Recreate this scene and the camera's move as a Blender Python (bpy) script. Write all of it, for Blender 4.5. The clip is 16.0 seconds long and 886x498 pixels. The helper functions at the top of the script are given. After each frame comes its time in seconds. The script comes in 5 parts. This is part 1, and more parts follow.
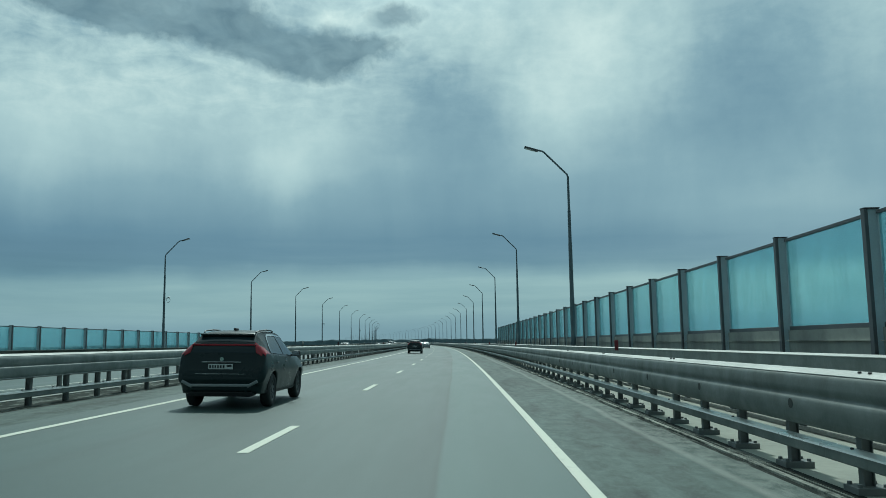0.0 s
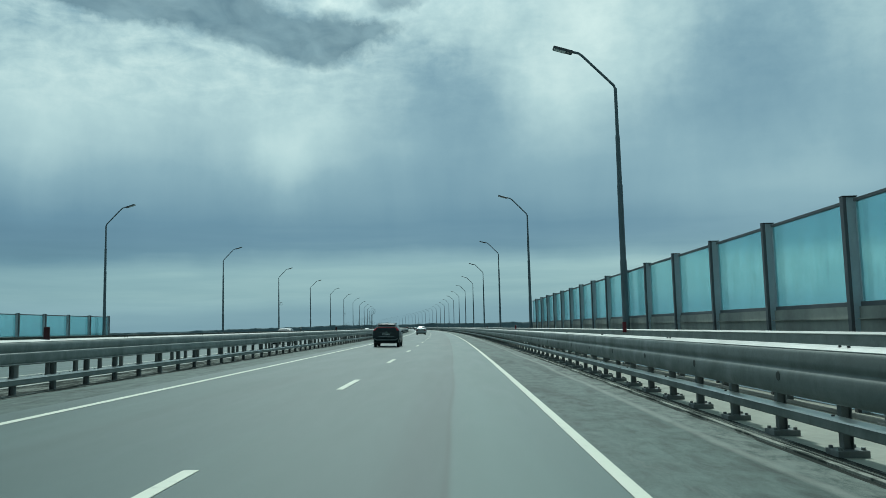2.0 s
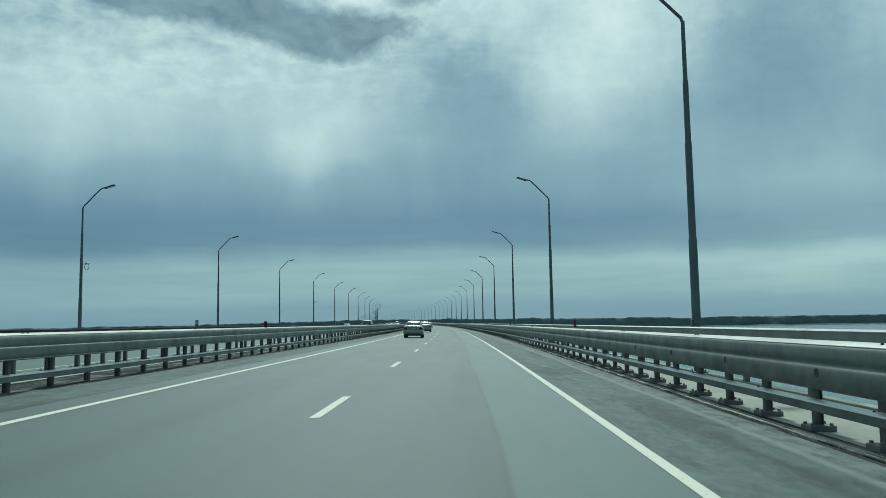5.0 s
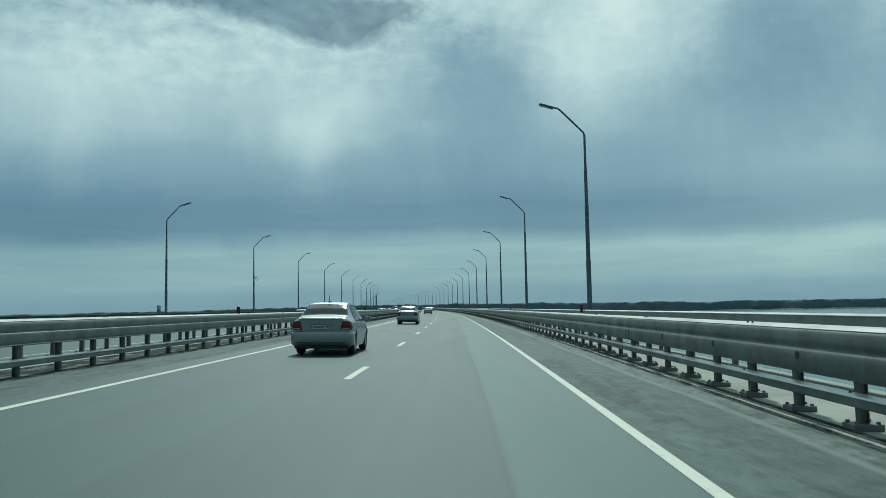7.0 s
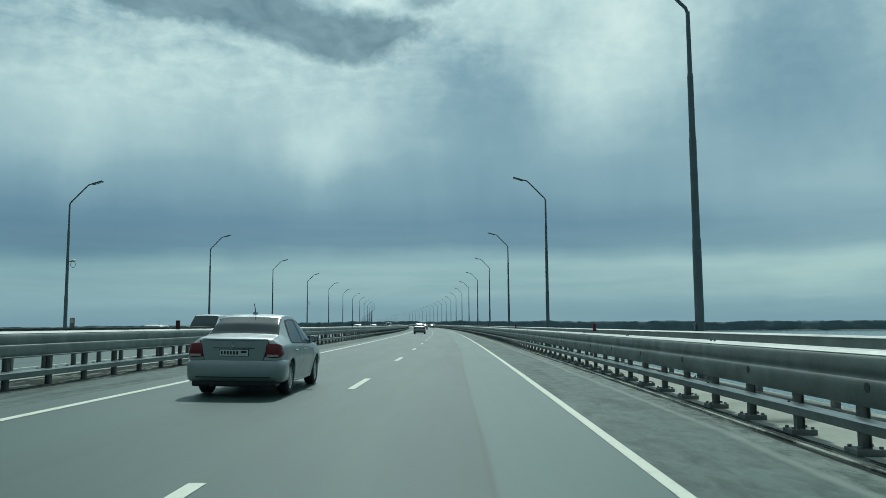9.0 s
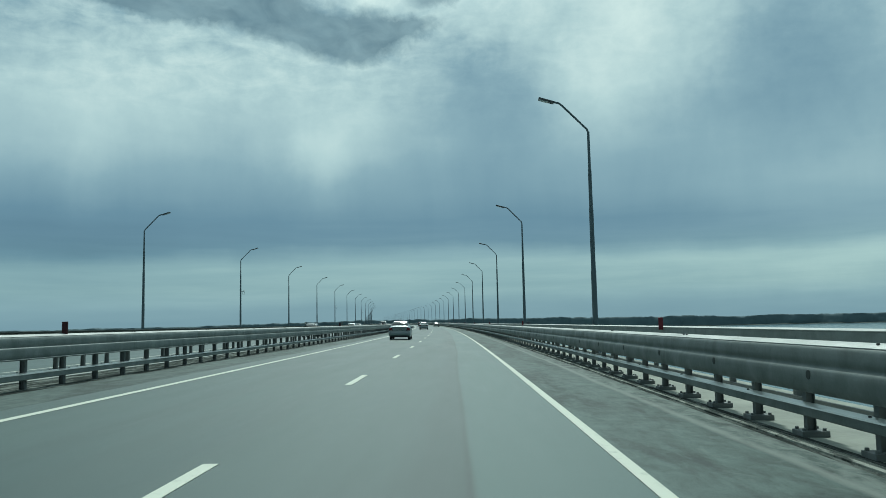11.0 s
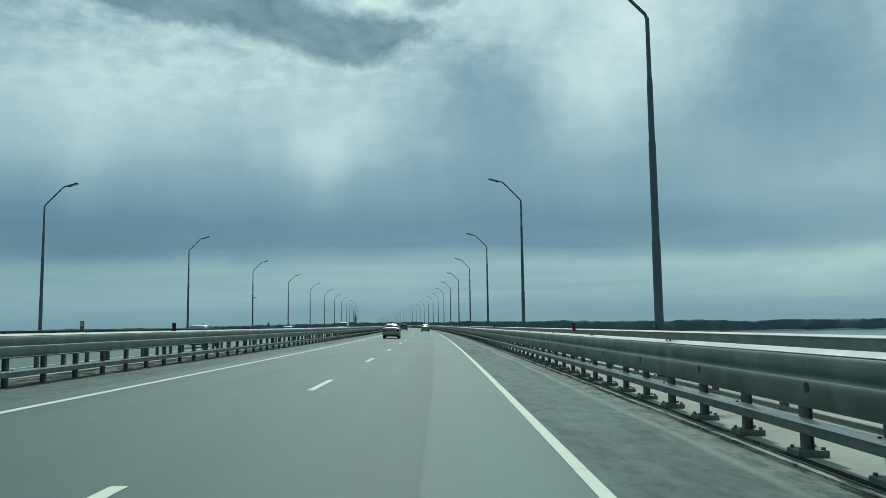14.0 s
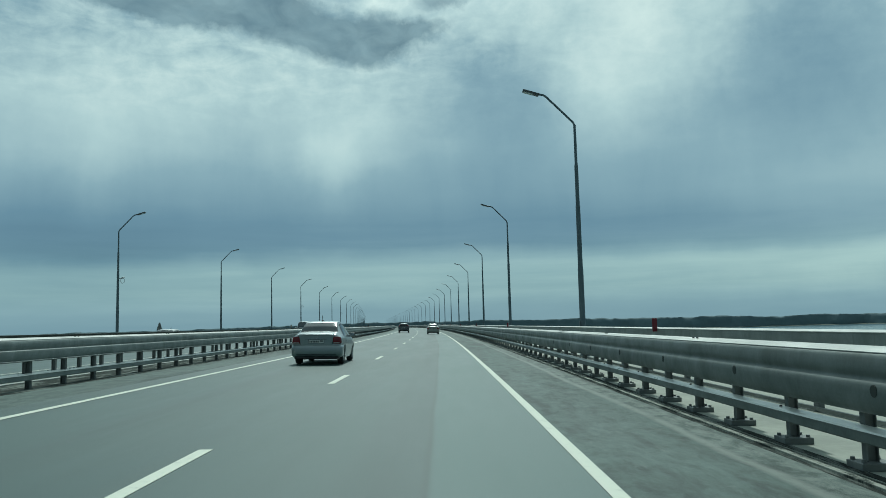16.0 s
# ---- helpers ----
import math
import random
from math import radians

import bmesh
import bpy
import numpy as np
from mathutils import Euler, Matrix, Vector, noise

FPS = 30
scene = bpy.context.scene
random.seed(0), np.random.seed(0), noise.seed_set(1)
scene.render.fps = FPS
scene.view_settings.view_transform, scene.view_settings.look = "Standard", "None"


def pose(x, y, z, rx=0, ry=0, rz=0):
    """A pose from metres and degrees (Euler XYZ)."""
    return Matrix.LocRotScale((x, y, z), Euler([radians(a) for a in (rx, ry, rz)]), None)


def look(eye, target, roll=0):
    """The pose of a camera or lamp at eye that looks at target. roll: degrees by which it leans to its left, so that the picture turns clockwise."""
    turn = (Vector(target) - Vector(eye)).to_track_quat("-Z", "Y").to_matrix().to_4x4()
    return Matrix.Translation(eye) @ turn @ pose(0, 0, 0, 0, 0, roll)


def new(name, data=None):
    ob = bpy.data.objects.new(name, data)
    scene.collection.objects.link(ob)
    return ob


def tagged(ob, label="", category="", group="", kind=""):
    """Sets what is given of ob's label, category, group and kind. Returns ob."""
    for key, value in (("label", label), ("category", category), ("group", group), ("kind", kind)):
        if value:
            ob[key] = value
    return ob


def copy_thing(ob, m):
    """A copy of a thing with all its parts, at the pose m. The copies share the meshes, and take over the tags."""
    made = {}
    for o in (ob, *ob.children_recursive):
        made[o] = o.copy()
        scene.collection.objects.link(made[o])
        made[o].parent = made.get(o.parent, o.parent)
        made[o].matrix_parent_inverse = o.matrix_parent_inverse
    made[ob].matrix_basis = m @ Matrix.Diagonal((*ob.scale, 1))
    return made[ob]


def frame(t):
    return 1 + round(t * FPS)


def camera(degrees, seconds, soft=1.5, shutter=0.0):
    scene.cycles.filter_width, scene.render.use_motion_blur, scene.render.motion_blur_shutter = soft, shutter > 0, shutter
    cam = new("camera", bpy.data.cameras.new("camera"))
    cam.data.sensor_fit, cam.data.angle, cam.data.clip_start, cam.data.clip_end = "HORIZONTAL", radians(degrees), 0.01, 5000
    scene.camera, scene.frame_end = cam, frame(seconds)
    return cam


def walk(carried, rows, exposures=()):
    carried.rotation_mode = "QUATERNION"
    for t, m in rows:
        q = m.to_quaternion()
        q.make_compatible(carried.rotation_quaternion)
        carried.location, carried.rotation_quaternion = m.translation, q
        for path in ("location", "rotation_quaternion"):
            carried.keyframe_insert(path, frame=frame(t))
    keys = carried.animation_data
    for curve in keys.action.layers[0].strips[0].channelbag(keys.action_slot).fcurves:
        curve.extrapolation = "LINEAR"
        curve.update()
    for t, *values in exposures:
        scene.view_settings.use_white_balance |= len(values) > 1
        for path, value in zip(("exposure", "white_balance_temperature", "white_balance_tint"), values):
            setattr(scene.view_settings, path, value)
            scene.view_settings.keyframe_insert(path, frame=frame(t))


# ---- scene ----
cam = camera(59.03, 16.0, soft=0.8)
PATH = [
    (0, -1.168, 1.713, 1.330, 96.819, 0.837, 1.326),
    (0.5, -1.270, 11.850, 1.281, 96.470, 1.020, 1.240),
    (1, -1.311, 22.090, 1.288, 96.010, 1.204, 1.302),
    (1.5, -1.405, 32.460, 1.288, 95.800, 1.372, 1.387),
    (2, -1.573, 42.985, 1.288, 95.710, 1.335, 1.562),
    (2.5, -1.682, 53.667, 1.287, 95.813, 1.507, 1.866),
    (3, -1.951, 64.492, 1.287, 95.813, 1.104, 2.022),
    (3.2, -2.023, 68.846, 1.286, 95.868, 1.353, 2.178),
    (3.75, -2.301, 80.816, 1.286, 95.801, 1.247, 2.325),
    (4.25, -2.624, 91.770, 1.286, 95.645, 1.089, 2.531),
    (4.75, -2.964, 102.789, 1.285, 95.465, 0.954, 2.730),
    (5.3, -3.301, 114.982, 1.286, 95.314, 0.929, 2.851),
    (5.5, -3.391, 119.414, 1.286, 95.168, 1.015, 2.877),
    (6, -3.642, 130.548, 1.286, 94.891, 1.240, 3.013),
    (6.5, -4.048, 141.810, 1.287, 94.440, 1.085, 3.070),
    (7, -4.403, 153.196, 1.288, 94.337, 1.056, 3.340),
    (7.5, -4.860, 164.684, 1.289, 94.450, 0.624, 3.519),
    (8, -5.318, 176.080, 1.291, 94.771, 0.474, 3.635),
    (8.5, -5.764, 187.976, 1.293, 95.180, 0.406, 3.623),
    (9, -6.263, 199.713, 1.297, 95.582, 0.422, 3.651),
    (9.2, -6.484, 204.407, 1.298, 95.712, 0.600, 3.723),
    (9.7, -7.016, 216.114, 1.302, 95.737, 0.719, 3.828),
    (10.25, -7.597, 228.987, 1.307, 95.629, 0.946, 4.058),
    (10.8, -8.220, 241.943, 1.313, 95.484, 1.139, 4.279),
    (11.3, -8.861, 253.871, 1.319, 95.414, 1.170, 4.363),
    (11.5, -9.123, 258.659, 1.322, 95.386, 1.136, 4.357),
    (12, -9.820, 270.703, 1.330, 95.360, 0.826, 4.330),
    (12.5, -10.535, 282.861, 1.339, 95.469, 0.919, 4.378),
    (13, -11.317, 295.075, 1.348, 95.589, 0.705, 4.354),
    (13.5, -12.121, 307.278, 1.359, 95.575, 0.688, 4.262),
    (14, -12.949, 319.450, 1.371, 95.649, 0.749, 4.133),
    (14.5, -13.798, 331.622, 1.385, 95.596, 1.343, 4.181),
    (15, -14.811, 343.789, 1.399, 95.614, 1.305, 4.324),
    (15.5, -15.847, 355.967, 1.415, 95.527, 1.635, 4.668),
    (16, -16.889, 368.153, 1.433, 95.629, 1.403, 5.048),
]
walk(cam, [(t, pose(x, y, z, rx, ry, rz)) for t, x, y, z, rx, ry, rz in PATH], [(0, -0.04, 5850, -8), (1.5, 0.06, 5870, -7.5), (5, 0.03, 5880, -7.5), (8, 0.0, 5900, -7.2), (13, 0.01, 5920, -7), (16, 0.0, 5920, -7)])

# ---- world, sun, exposure ----
SUN_AZ, SUN_EL = -4.0, 51.0          # degrees right of +y, degrees up


class Nodes:
    """A small helper to write node graphs as expressions."""

    def __init__(self, tree):
        self.tree = tree

    def put(self, kind, **settings):
        n = self.tree.nodes.new(kind)
        for key, value in settings.items():
            if key == "operation":
                n.operation = value
            elif key == "blend_type":
                n.blend_type = value
            elif key == "data_type":
                n.data_type = value
        return n

    def wire(self, a, socket):
        if hasattr(a, "is_output"):
            self.tree.links.new(a, socket)
        else:
            socket.default_value = a

    def math(self, op, a, b=0.0, clamp=False):
        n = self.put("ShaderNodeMath", operation=op)
        n.use_clamp = clamp
        self.wire(a, n.inputs[0])
        self.wire(b, n.inputs[1])
        return n.outputs[0]

    def add(self, a, b):
        return self.math("ADD", a, b)

    def mul(self, a, b):
        return self.math("MULTIPLY", a, b)

    def noise(self, vector, scale, detail=4.0, rough=0.55, distortion=0.0):
        n = self.put("ShaderNodeTexNoise")
        self.wire(vector, n.inputs["Vector"])
        n.inputs["Scale"].default_value = scale
        n.inputs["Detail"].default_value = detail
        n.inputs["Roughness"].default_value = rough
        n.inputs["Distortion"].default_value = distortion
        return n.outputs["Fac"]

    def ramp(self, fac, stops):
        n = self.put("ShaderNodeValToRGB")
        while len(n.color_ramp.elements) < len(stops):
            n.color_ramp.elements.new(0.5)
        for e, (p, c) in zip(n.color_ramp.elements, stops):
            e.position = p
            e.color = (*c, 1) if len(c) == 3 else c
        self.wire(fac, n.inputs[0])
        return n.outputs[0]

    def mix(self, fac, a, b, blend="MIX"):
        n = self.put("ShaderNodeMix", data_type="RGBA", blend_type=blend)
        self.wire(fac, n.inputs[0])
        self.wire(a if hasattr(a, "is_output") else (*a, 1), n.inputs[6])
        self.wire(b if hasattr(b, "is_output") else (*b, 1), n.inputs[7])
        return n.outputs[2]

    def between(self, x, lo, hi, a=0.0, b=1.0):
        n = self.put("ShaderNodeMapRange")
        self.wire(x, n.inputs[0])
        for i, v in enumerate((lo, hi, a, b)):
            n.inputs[i + 1].default_value = v
        return n.outputs[0]

    def xyz(self, vector):
        n = self.put("ShaderNodeSeparateXYZ")
        self.wire(vector, n.inputs[0])
        return n.outputs

    def vec(self, x, y, z):
        n = self.put("ShaderNodeCombineXYZ")
        for i, v in enumerate((x, y, z)):
            self.wire(v, n.inputs[i])
        return n.outputs[0]

    def bump(self, height, strength, distance):
        n = self.put("ShaderNodeBump")
        self.wire(height, n.inputs["Height"])
        n.inputs["Strength"].default_value = strength
        n.inputs["Distance"].default_value = distance
        return n.outputs[0]


def build_world():
    w = bpy.data.worlds.new("sky")
    scene.world = w
    w.use_nodes = True
    w.node_tree.nodes.clear()
    N = Nodes(w.node_tree)
    way = N.put("ShaderNodeTexCoord").outputs["Generated"]
    x, y, z = N.xyz(way)
    deg = 57.29578
    az = N.mul(N.math("ARCTAN2", x, y), deg)
    el = N.mul(N.math("ARCSINE", z), deg)
    # cloud deck seen in perspective
    flat = N.add(N.math("MAXIMUM", z, 0.0), 0.10)
    deck = N.vec(N.math("DIVIDE", x, flat), N.math("DIVIDE", y, flat), 0.0)
    big = N.noise(deck, 0.9, 4.0, 0.5)
    mid = N.noise(deck, 2.3, 6.0, 0.58, 0.35)
    fine = N.noise(deck, 7.5, 7.0, 0.62, 0.5)
    swirl = N.noise(way, 9.0, 5.0, 0.55)
    swirl2 = N.noise(N.vec(N.add(x, 4.3), N.add(y, 1.7), z), 9.0, 5.0, 0.55)
    curl = N.noise(way, 34.0, 5.0, 0.6)
    curl2 = N.noise(N.vec(N.add(x, 4.3), N.add(y, 1.7), z), 34.0, 5.0, 0.6)
    a = N.add(az, N.mul(N.add(swirl, -0.5), 7.0))
    e = N.add(el, N.mul(N.add(swirl2, -0.5), 4.0))
    a_fine = N.add(N.add(az, N.mul(N.add(swirl, -0.5), 5.0)), N.mul(N.add(curl, -0.5), 2.4))
    e_fine = N.add(N.add(el, N.mul(N.add(swirl2, -0.5), 2.2)), N.mul(N.add(curl2, -0.5), 1.6))

    def blob(a, e, amount, a0, e0, wa, we, lean=0.0):
        da, de = N.add(a, -a0), N.add(e, -e0)
        if lean:
            de = N.add(de, N.mul(da, -lean))
        p, q = N.mul(da, 1.0 / wa), N.mul(de, 1.0 / we)
        r = N.add(N.mul(p, p), N.mul(q, q))
        return N.mul(N.math("EXPONENT", N.mul(r, -1.0)), amount)

    # layers from the horizon up: haze, pale strip, rain-dark band with a crisp foot, bright cloud
    e_band = N.add(N.add(el, N.mul(N.add(swirl2, -0.5), 1.3)), N.mul(N.math("ABSOLUTE", N.add(az, 3.0)), 0.022))
    profile = N.ramp(N.mul(e_band, 1.0 / 30.0), [(p / 30.0, (v, v, v)) for p, v in SKY_LAYERS])
    total = N.xyz(profile)[0]
    for shape in SKY_SHAPES:
        total = N.add(total, blob(a, e, *shape))
    total = N.add(total, N.mul(N.add(big, -0.5), 0.10))
    total = N.add(total, N.mul(N.mul(N.add(big, -0.5), 1.1), N.between(el, 28.0, 45.0)))
    bars = N.noise(N.vec(N.mul(az, 0.06), N.mul(el, 0.75), 2.0), 1.3, 5, 0.6, 0.3)
    total = N.add(total, N.mul(N.mul(N.add(bars, -0.5), 0.19), N.mul(N.between(el, 0.5, 2.5), N.between(el, 5.0, 9.0, 1.0, 0.0))))
    high = N.between(el, 8.0, 18.0)
    rain = N.noise(N.vec(N.mul(az, 0.13), N.mul(el, 0.03), 0.0), 1.6, 4.0, 0.5, 0.4)
    total = N.add(total, N.mul(N.mul(N.add(rain, -0.5), 0.20), N.between(el, 5.0, 10.0)))
    total = N.add(total, N.mul(N.mul(N.add(mid, -0.5), 0.16), high))
    total = N.add(total, N.mul(N.mul(N.add(curl, -0.5), 0.10), N.between(el, 9.0, 14.0)))
    cotton = N.mul(N.between(el, 14.0, 20.0), N.between(az, -10.0, 8.0, 1.0, 0.3))
    total = N.add(total, N.mul(N.mul(N.add(fine, -0.5), 0.62), cotton))
    total = N.add(total, N.mul(N.mul(N.add(curl, -0.5), 0.30), cotton))
    cover = N.ramp(total, ((0.0, (0.085, 0.160, 0.232)), (0.25, (0.152, 0.250, 0.330)), (0.5, (0.285, 0.396, 0.452)),
                           (0.75, (0.512, 0.620, 0.626)), (1.0, (0.80, 0.86, 0.81))))
    # haze is greener near the horizon, the rain cloud above it bluer
    cover = N.mix(1.0, cover, N.mix(N.between(el, 4.2, 6.5), N.mix(N.between(el, 1.2, 2.6), (0.97, 1.0, 1.0), (0.99, 1.01, 0.965)), (1.01, 1.0, 1.005)), "MULTIPLY")
    # low grey clouds with curled edges, high on one side
    ragged = N.add(0.0, 0.0)
    for shape in LOW_CLOUDS:
        ragged = N.add(ragged, blob(a_fine, e_fine, *shape))
    puff = N.noise(N.vec(N.add(x, 7.1), y, N.mul(z, 1.6)), 26.0, 4, 0.5, 0.6)
    edge = N.add(ragged, N.mul(N.add(puff, -0.5), 0.85))
    body = N.between(edge, 0.26, 0.80)
    # sunlit puffs along its foot
    rim = N.mul(N.between(ragged, 0.05, 0.28), N.between(edge, 0.45, 0.20))
    cover = N.mix(N.mul(rim, N.between(puff, 0.40, 0.60, 0.0, 0.42)), cover, (0.76, 0.83, 0.80))
    tone = N.between(N.add(N.mul(puff, 0.6), N.mul(swirl, 0.4)), 0.36, 0.62)
    cover = N.mix(N.mul(body, 0.84), cover, N.mix(tone, (0.118, 0.186, 0.232), (0.235, 0.325, 0.370)))
    # the cloud thins round the sun, high above the road
    sa, se = radians(SUN_AZ), radians(SUN_EL)
    sun_way = (math.sin(sa) * math.cos(se), math.cos(sa) * math.cos(se), math.sin(se))
    dot = N.put("ShaderNodeVectorMath", operation="DOT_PRODUCT")
    N.wire(way, dot.inputs[0])
    dot.inputs[1].default_value = sun_way
    near_sun = N.between(dot.outputs["Value"], 0.86, 1.0)
    glow = N.mul(N.mul(near_sun, near_sun), 1.6)
    sky = N.put("ShaderNodeTexSky")
    sky.sky_type = "NISHITA"
    sky.sun_disc = False
    sky.sun_elevation = radians(SUN_EL)
    sky.sun_rotation = radians(SUN_AZ)
    clear = N.mix(1.0, sky.outputs[0], (0.07, 0.07, 0.07), "MULTIPLY")
    veil = N.mix(0.93, clear, cover)
    # the overcast is brightest on the sun's side and dulls behind
    dull = N.between(y, -0.35, 0.55, 0.5, 1.0)
    veil = N.mix(1.0, veil, N.vec(dull, dull, dull), "MULTIPLY")
    bright = N.mix(1.0, veil, N.mix(glow, (0, 0, 0), (1.0, 1.0, 0.95)), "ADD")
    bg = N.put("ShaderNodeBackground")
    N.wire(bright, bg.inputs[0])
    bg.inputs[1].default_value = SKY_STRENGTH
    out = N.put("ShaderNodeOutputWorld")
    N.tree.links.new(bg.outputs[0], out.inputs[0])


# cloud shapes: strength, degrees across, degrees up, half sizes, lean
SKY_STRENGTH = 1.0
SKY_LAYERS = ((0.0, 0.40), (0.9, 0.375), (1.7, 0.42), (2.3, 0.50), (4.4, 0.54), (5.0, 0.48), (6.0, 0.27), (7.6, 0.245), (9.5, 0.37), (13.0, 0.52), (18.0, 0.59), (26.0, 0.62))
SKY_SHAPES = (
    (-0.09, -29, 7.0, 8, 3.0), (0.13, 21, 8.5, 10, 3.0), (0.12, 27, 6.0, 6, 3.0), (0.08, 21, 4.2, 11, 1.6), (-0.08, -32, 3.5, 8, 2.0),
    (0.19, -25, 17.0, 9, 3.8), (0.12, -15, 17.6, 6, 2.2), (0.12, -31.5, 13.5, 5.5, 4.0), (0.24, -13.9, 12.0, 3.0, 3.0), (0.14, -10.5, 14.4, 4.0, 2.8),
    (-0.13, 0.6, 15.4, 4.2, 4.4), (0.29, 9.8, 20.8, 6.6, 4.8), (0.13, 7.6, 16.2, 3.4, 3.2), (-0.20, 20.5, 19.0, 4.6, 3.6),
    (-0.12, 22, 14.5, 7, 3.4), (0.08, 29.5, 21.5, 3.5, 3.0), (0.16, -1, 22.6, 5, 1.8), (0.26, -8.5, 23.0, 2.0, 0.9),
    (0.14, -4, 29, 30, 4.0),
)
LOW_CLOUDS = (
    (1.3, -26.0, 22.7, 4.5, 1.3, -0.05), (1.0, -28.5, 23.0, 5.5, 1.2, -0.08), (1.1, -21.5, 22.4, 4.0, 1.3, -0.12), (0.9, -17.3, 23.0, 2.2, 2.2), (1.2, -13.6, 21.2, 3.8, 1.6, -0.1),
    (1.3, -10.0, 20.4, 2.9, 1.6), (0.8, -6.6, 21.1, 2.4, 0.65, 0.1), (0.9, -4.8, 23.4, 1.7, 1.0), (0.7, -20, 26.5, 9, 1.4),
)
build_world()

sun = new("sun", bpy.data.lights.new("sun", "SUN"))
sun.data.energy, sun.data.angle, sun.data.color = 2.4, radians(1.6), (1.0, 0.985, 0.93)
sun.matrix_world = look((0, 0, 60), (-math.sin(radians(SUN_AZ)) * math.cos(radians(SUN_EL)), -math.cos(radians(SUN_AZ)) * math.cos(radians(SUN_EL)), 60 - math.sin(radians(SUN_EL))))

# ---- the line of the bridge ----
# s runs along the right edge line, u to its right, z up from the road there
STEP = 1.0
S_AXIS = np.arange(-60, 2000, STEP)
BEND = 0.00022362 + 0.00001843 * np.clip(S_AXIS, -60, 900) / 400
BEND *= np.clip((800 - S_AXIS) / 120, 0.04, 1)     # the far end runs straight and level
RISE = -0.00000167 + 0.00001225 * np.clip(S_AXIS, -60, 900) / 400
HEAD = np.cumsum(BEND) * STEP
HEAD -= np.interp(0, S_AXIS, HEAD)
LINE_X = np.cumsum(-np.sin(HEAD)) * STEP
LINE_Y = np.cumsum(np.cos(HEAD)) * STEP
LINE_X -= np.interp(0, S_AXIS, LINE_X)
LINE_Y -= np.interp(0, S_AXIS, LINE_Y)
SLOPE = np.cumsum(RISE) * STEP
SLOPE -= np.interp(0, S_AXIS, SLOPE)
SLOPE *= np.clip((780 - S_AXIS) / 260, 0, 1)
LINE_Z = np.cumsum(SLOPE) * STEP
LINE_Z -= np.interp(0, S_AXIS, LINE_Z)

LANE = 3.742
MIDDLE = -10.83                      # centre of the two carriageways
FALL = 0.02                          # crossfall


def ground_z(u):
    return -FALL * u if u > MIDDLE else FALL * (u - 2 * MIDDLE)


def spot(s, u, z=0.0):
    """A place in the world; z counts from the road surface at the right edge line."""
    h = float(np.interp(s, S_AXIS, HEAD))
    return Vector((float(np.interp(s, S_AXIS, LINE_X)) + u * math.cos(h), float(np.interp(s, S_AXIS, LINE_Y)) + u * math.sin(h), float(np.interp(s, S_AXIS, LINE_Z)) + z))


def stand(s, u, z=None, turn=0.0):
    """A pose on the deck: x to the right of the road, y along it."""
    h = float(np.interp(s, S_AXIS, HEAD))
    p = spot(s, u, ground_z(u) if z is None else z)
    return Matrix.Translation(p) @ Matrix.Rotation(h + radians(turn), 4, "Z")


def far_side(u):
    return 2 * MIDDLE - u


# ---- materials ----
def material(name, build, metallic=0.0, roughness=0.6):
    m = bpy.data.materials.new(name)
    m.use_nodes = True
    N = Nodes(m.node_tree)
    b = m.node_tree.nodes["Principled BSDF"]
    b.inputs["Metallic"].default_value = metallic
    b.inputs["Roughness"].default_value = roughness
    build(N, b)
    return m


def plain(name, colour, roughness=0.5, metallic=0.0, vary=0.12, scale=6.0, bump=0.0, coat=0.0, per_object=0.0):
    """A paint, plastic or metal with soft blotches, fine grain and worn roughness."""
    def build(N, b):
        p = N.put("ShaderNodeTexCoord").outputs["Object"]
        blot = N.noise(p, scale, 5, 0.6)
        grain = N.noise(p, scale * 14, 3, 0.6)
        shade = N.add(N.mul(N.add(blot, -0.5), vary * 2), N.add(N.mul(N.add(grain, -0.5), vary), 1.0))
        if per_object:
            r = N.put("ShaderNodeObjectInfo").outputs["Random"]
            shade = N.add(shade, N.mul(N.add(r, -0.5), per_object))
        N.wire(N.mix(1.0, colour, N.vec(shade, shade, shade), "MULTIPLY"), b.inputs["Base Color"])
        N.wire(N.between(blot, 0.3, 0.7, max(0.02, roughness - 0.08), min(1, roughness + 0.1)), b.inputs["Roughness"])
        if coat:
            b.inputs["Coat Weight"].default_value = coat
            b.inputs["Coat Roughness"].default_value = 0.05
        if bump:
            N.wire(N.bump(grain, bump, 0.004), b.inputs["Normal"])
    return material(name, build, metallic, roughness)


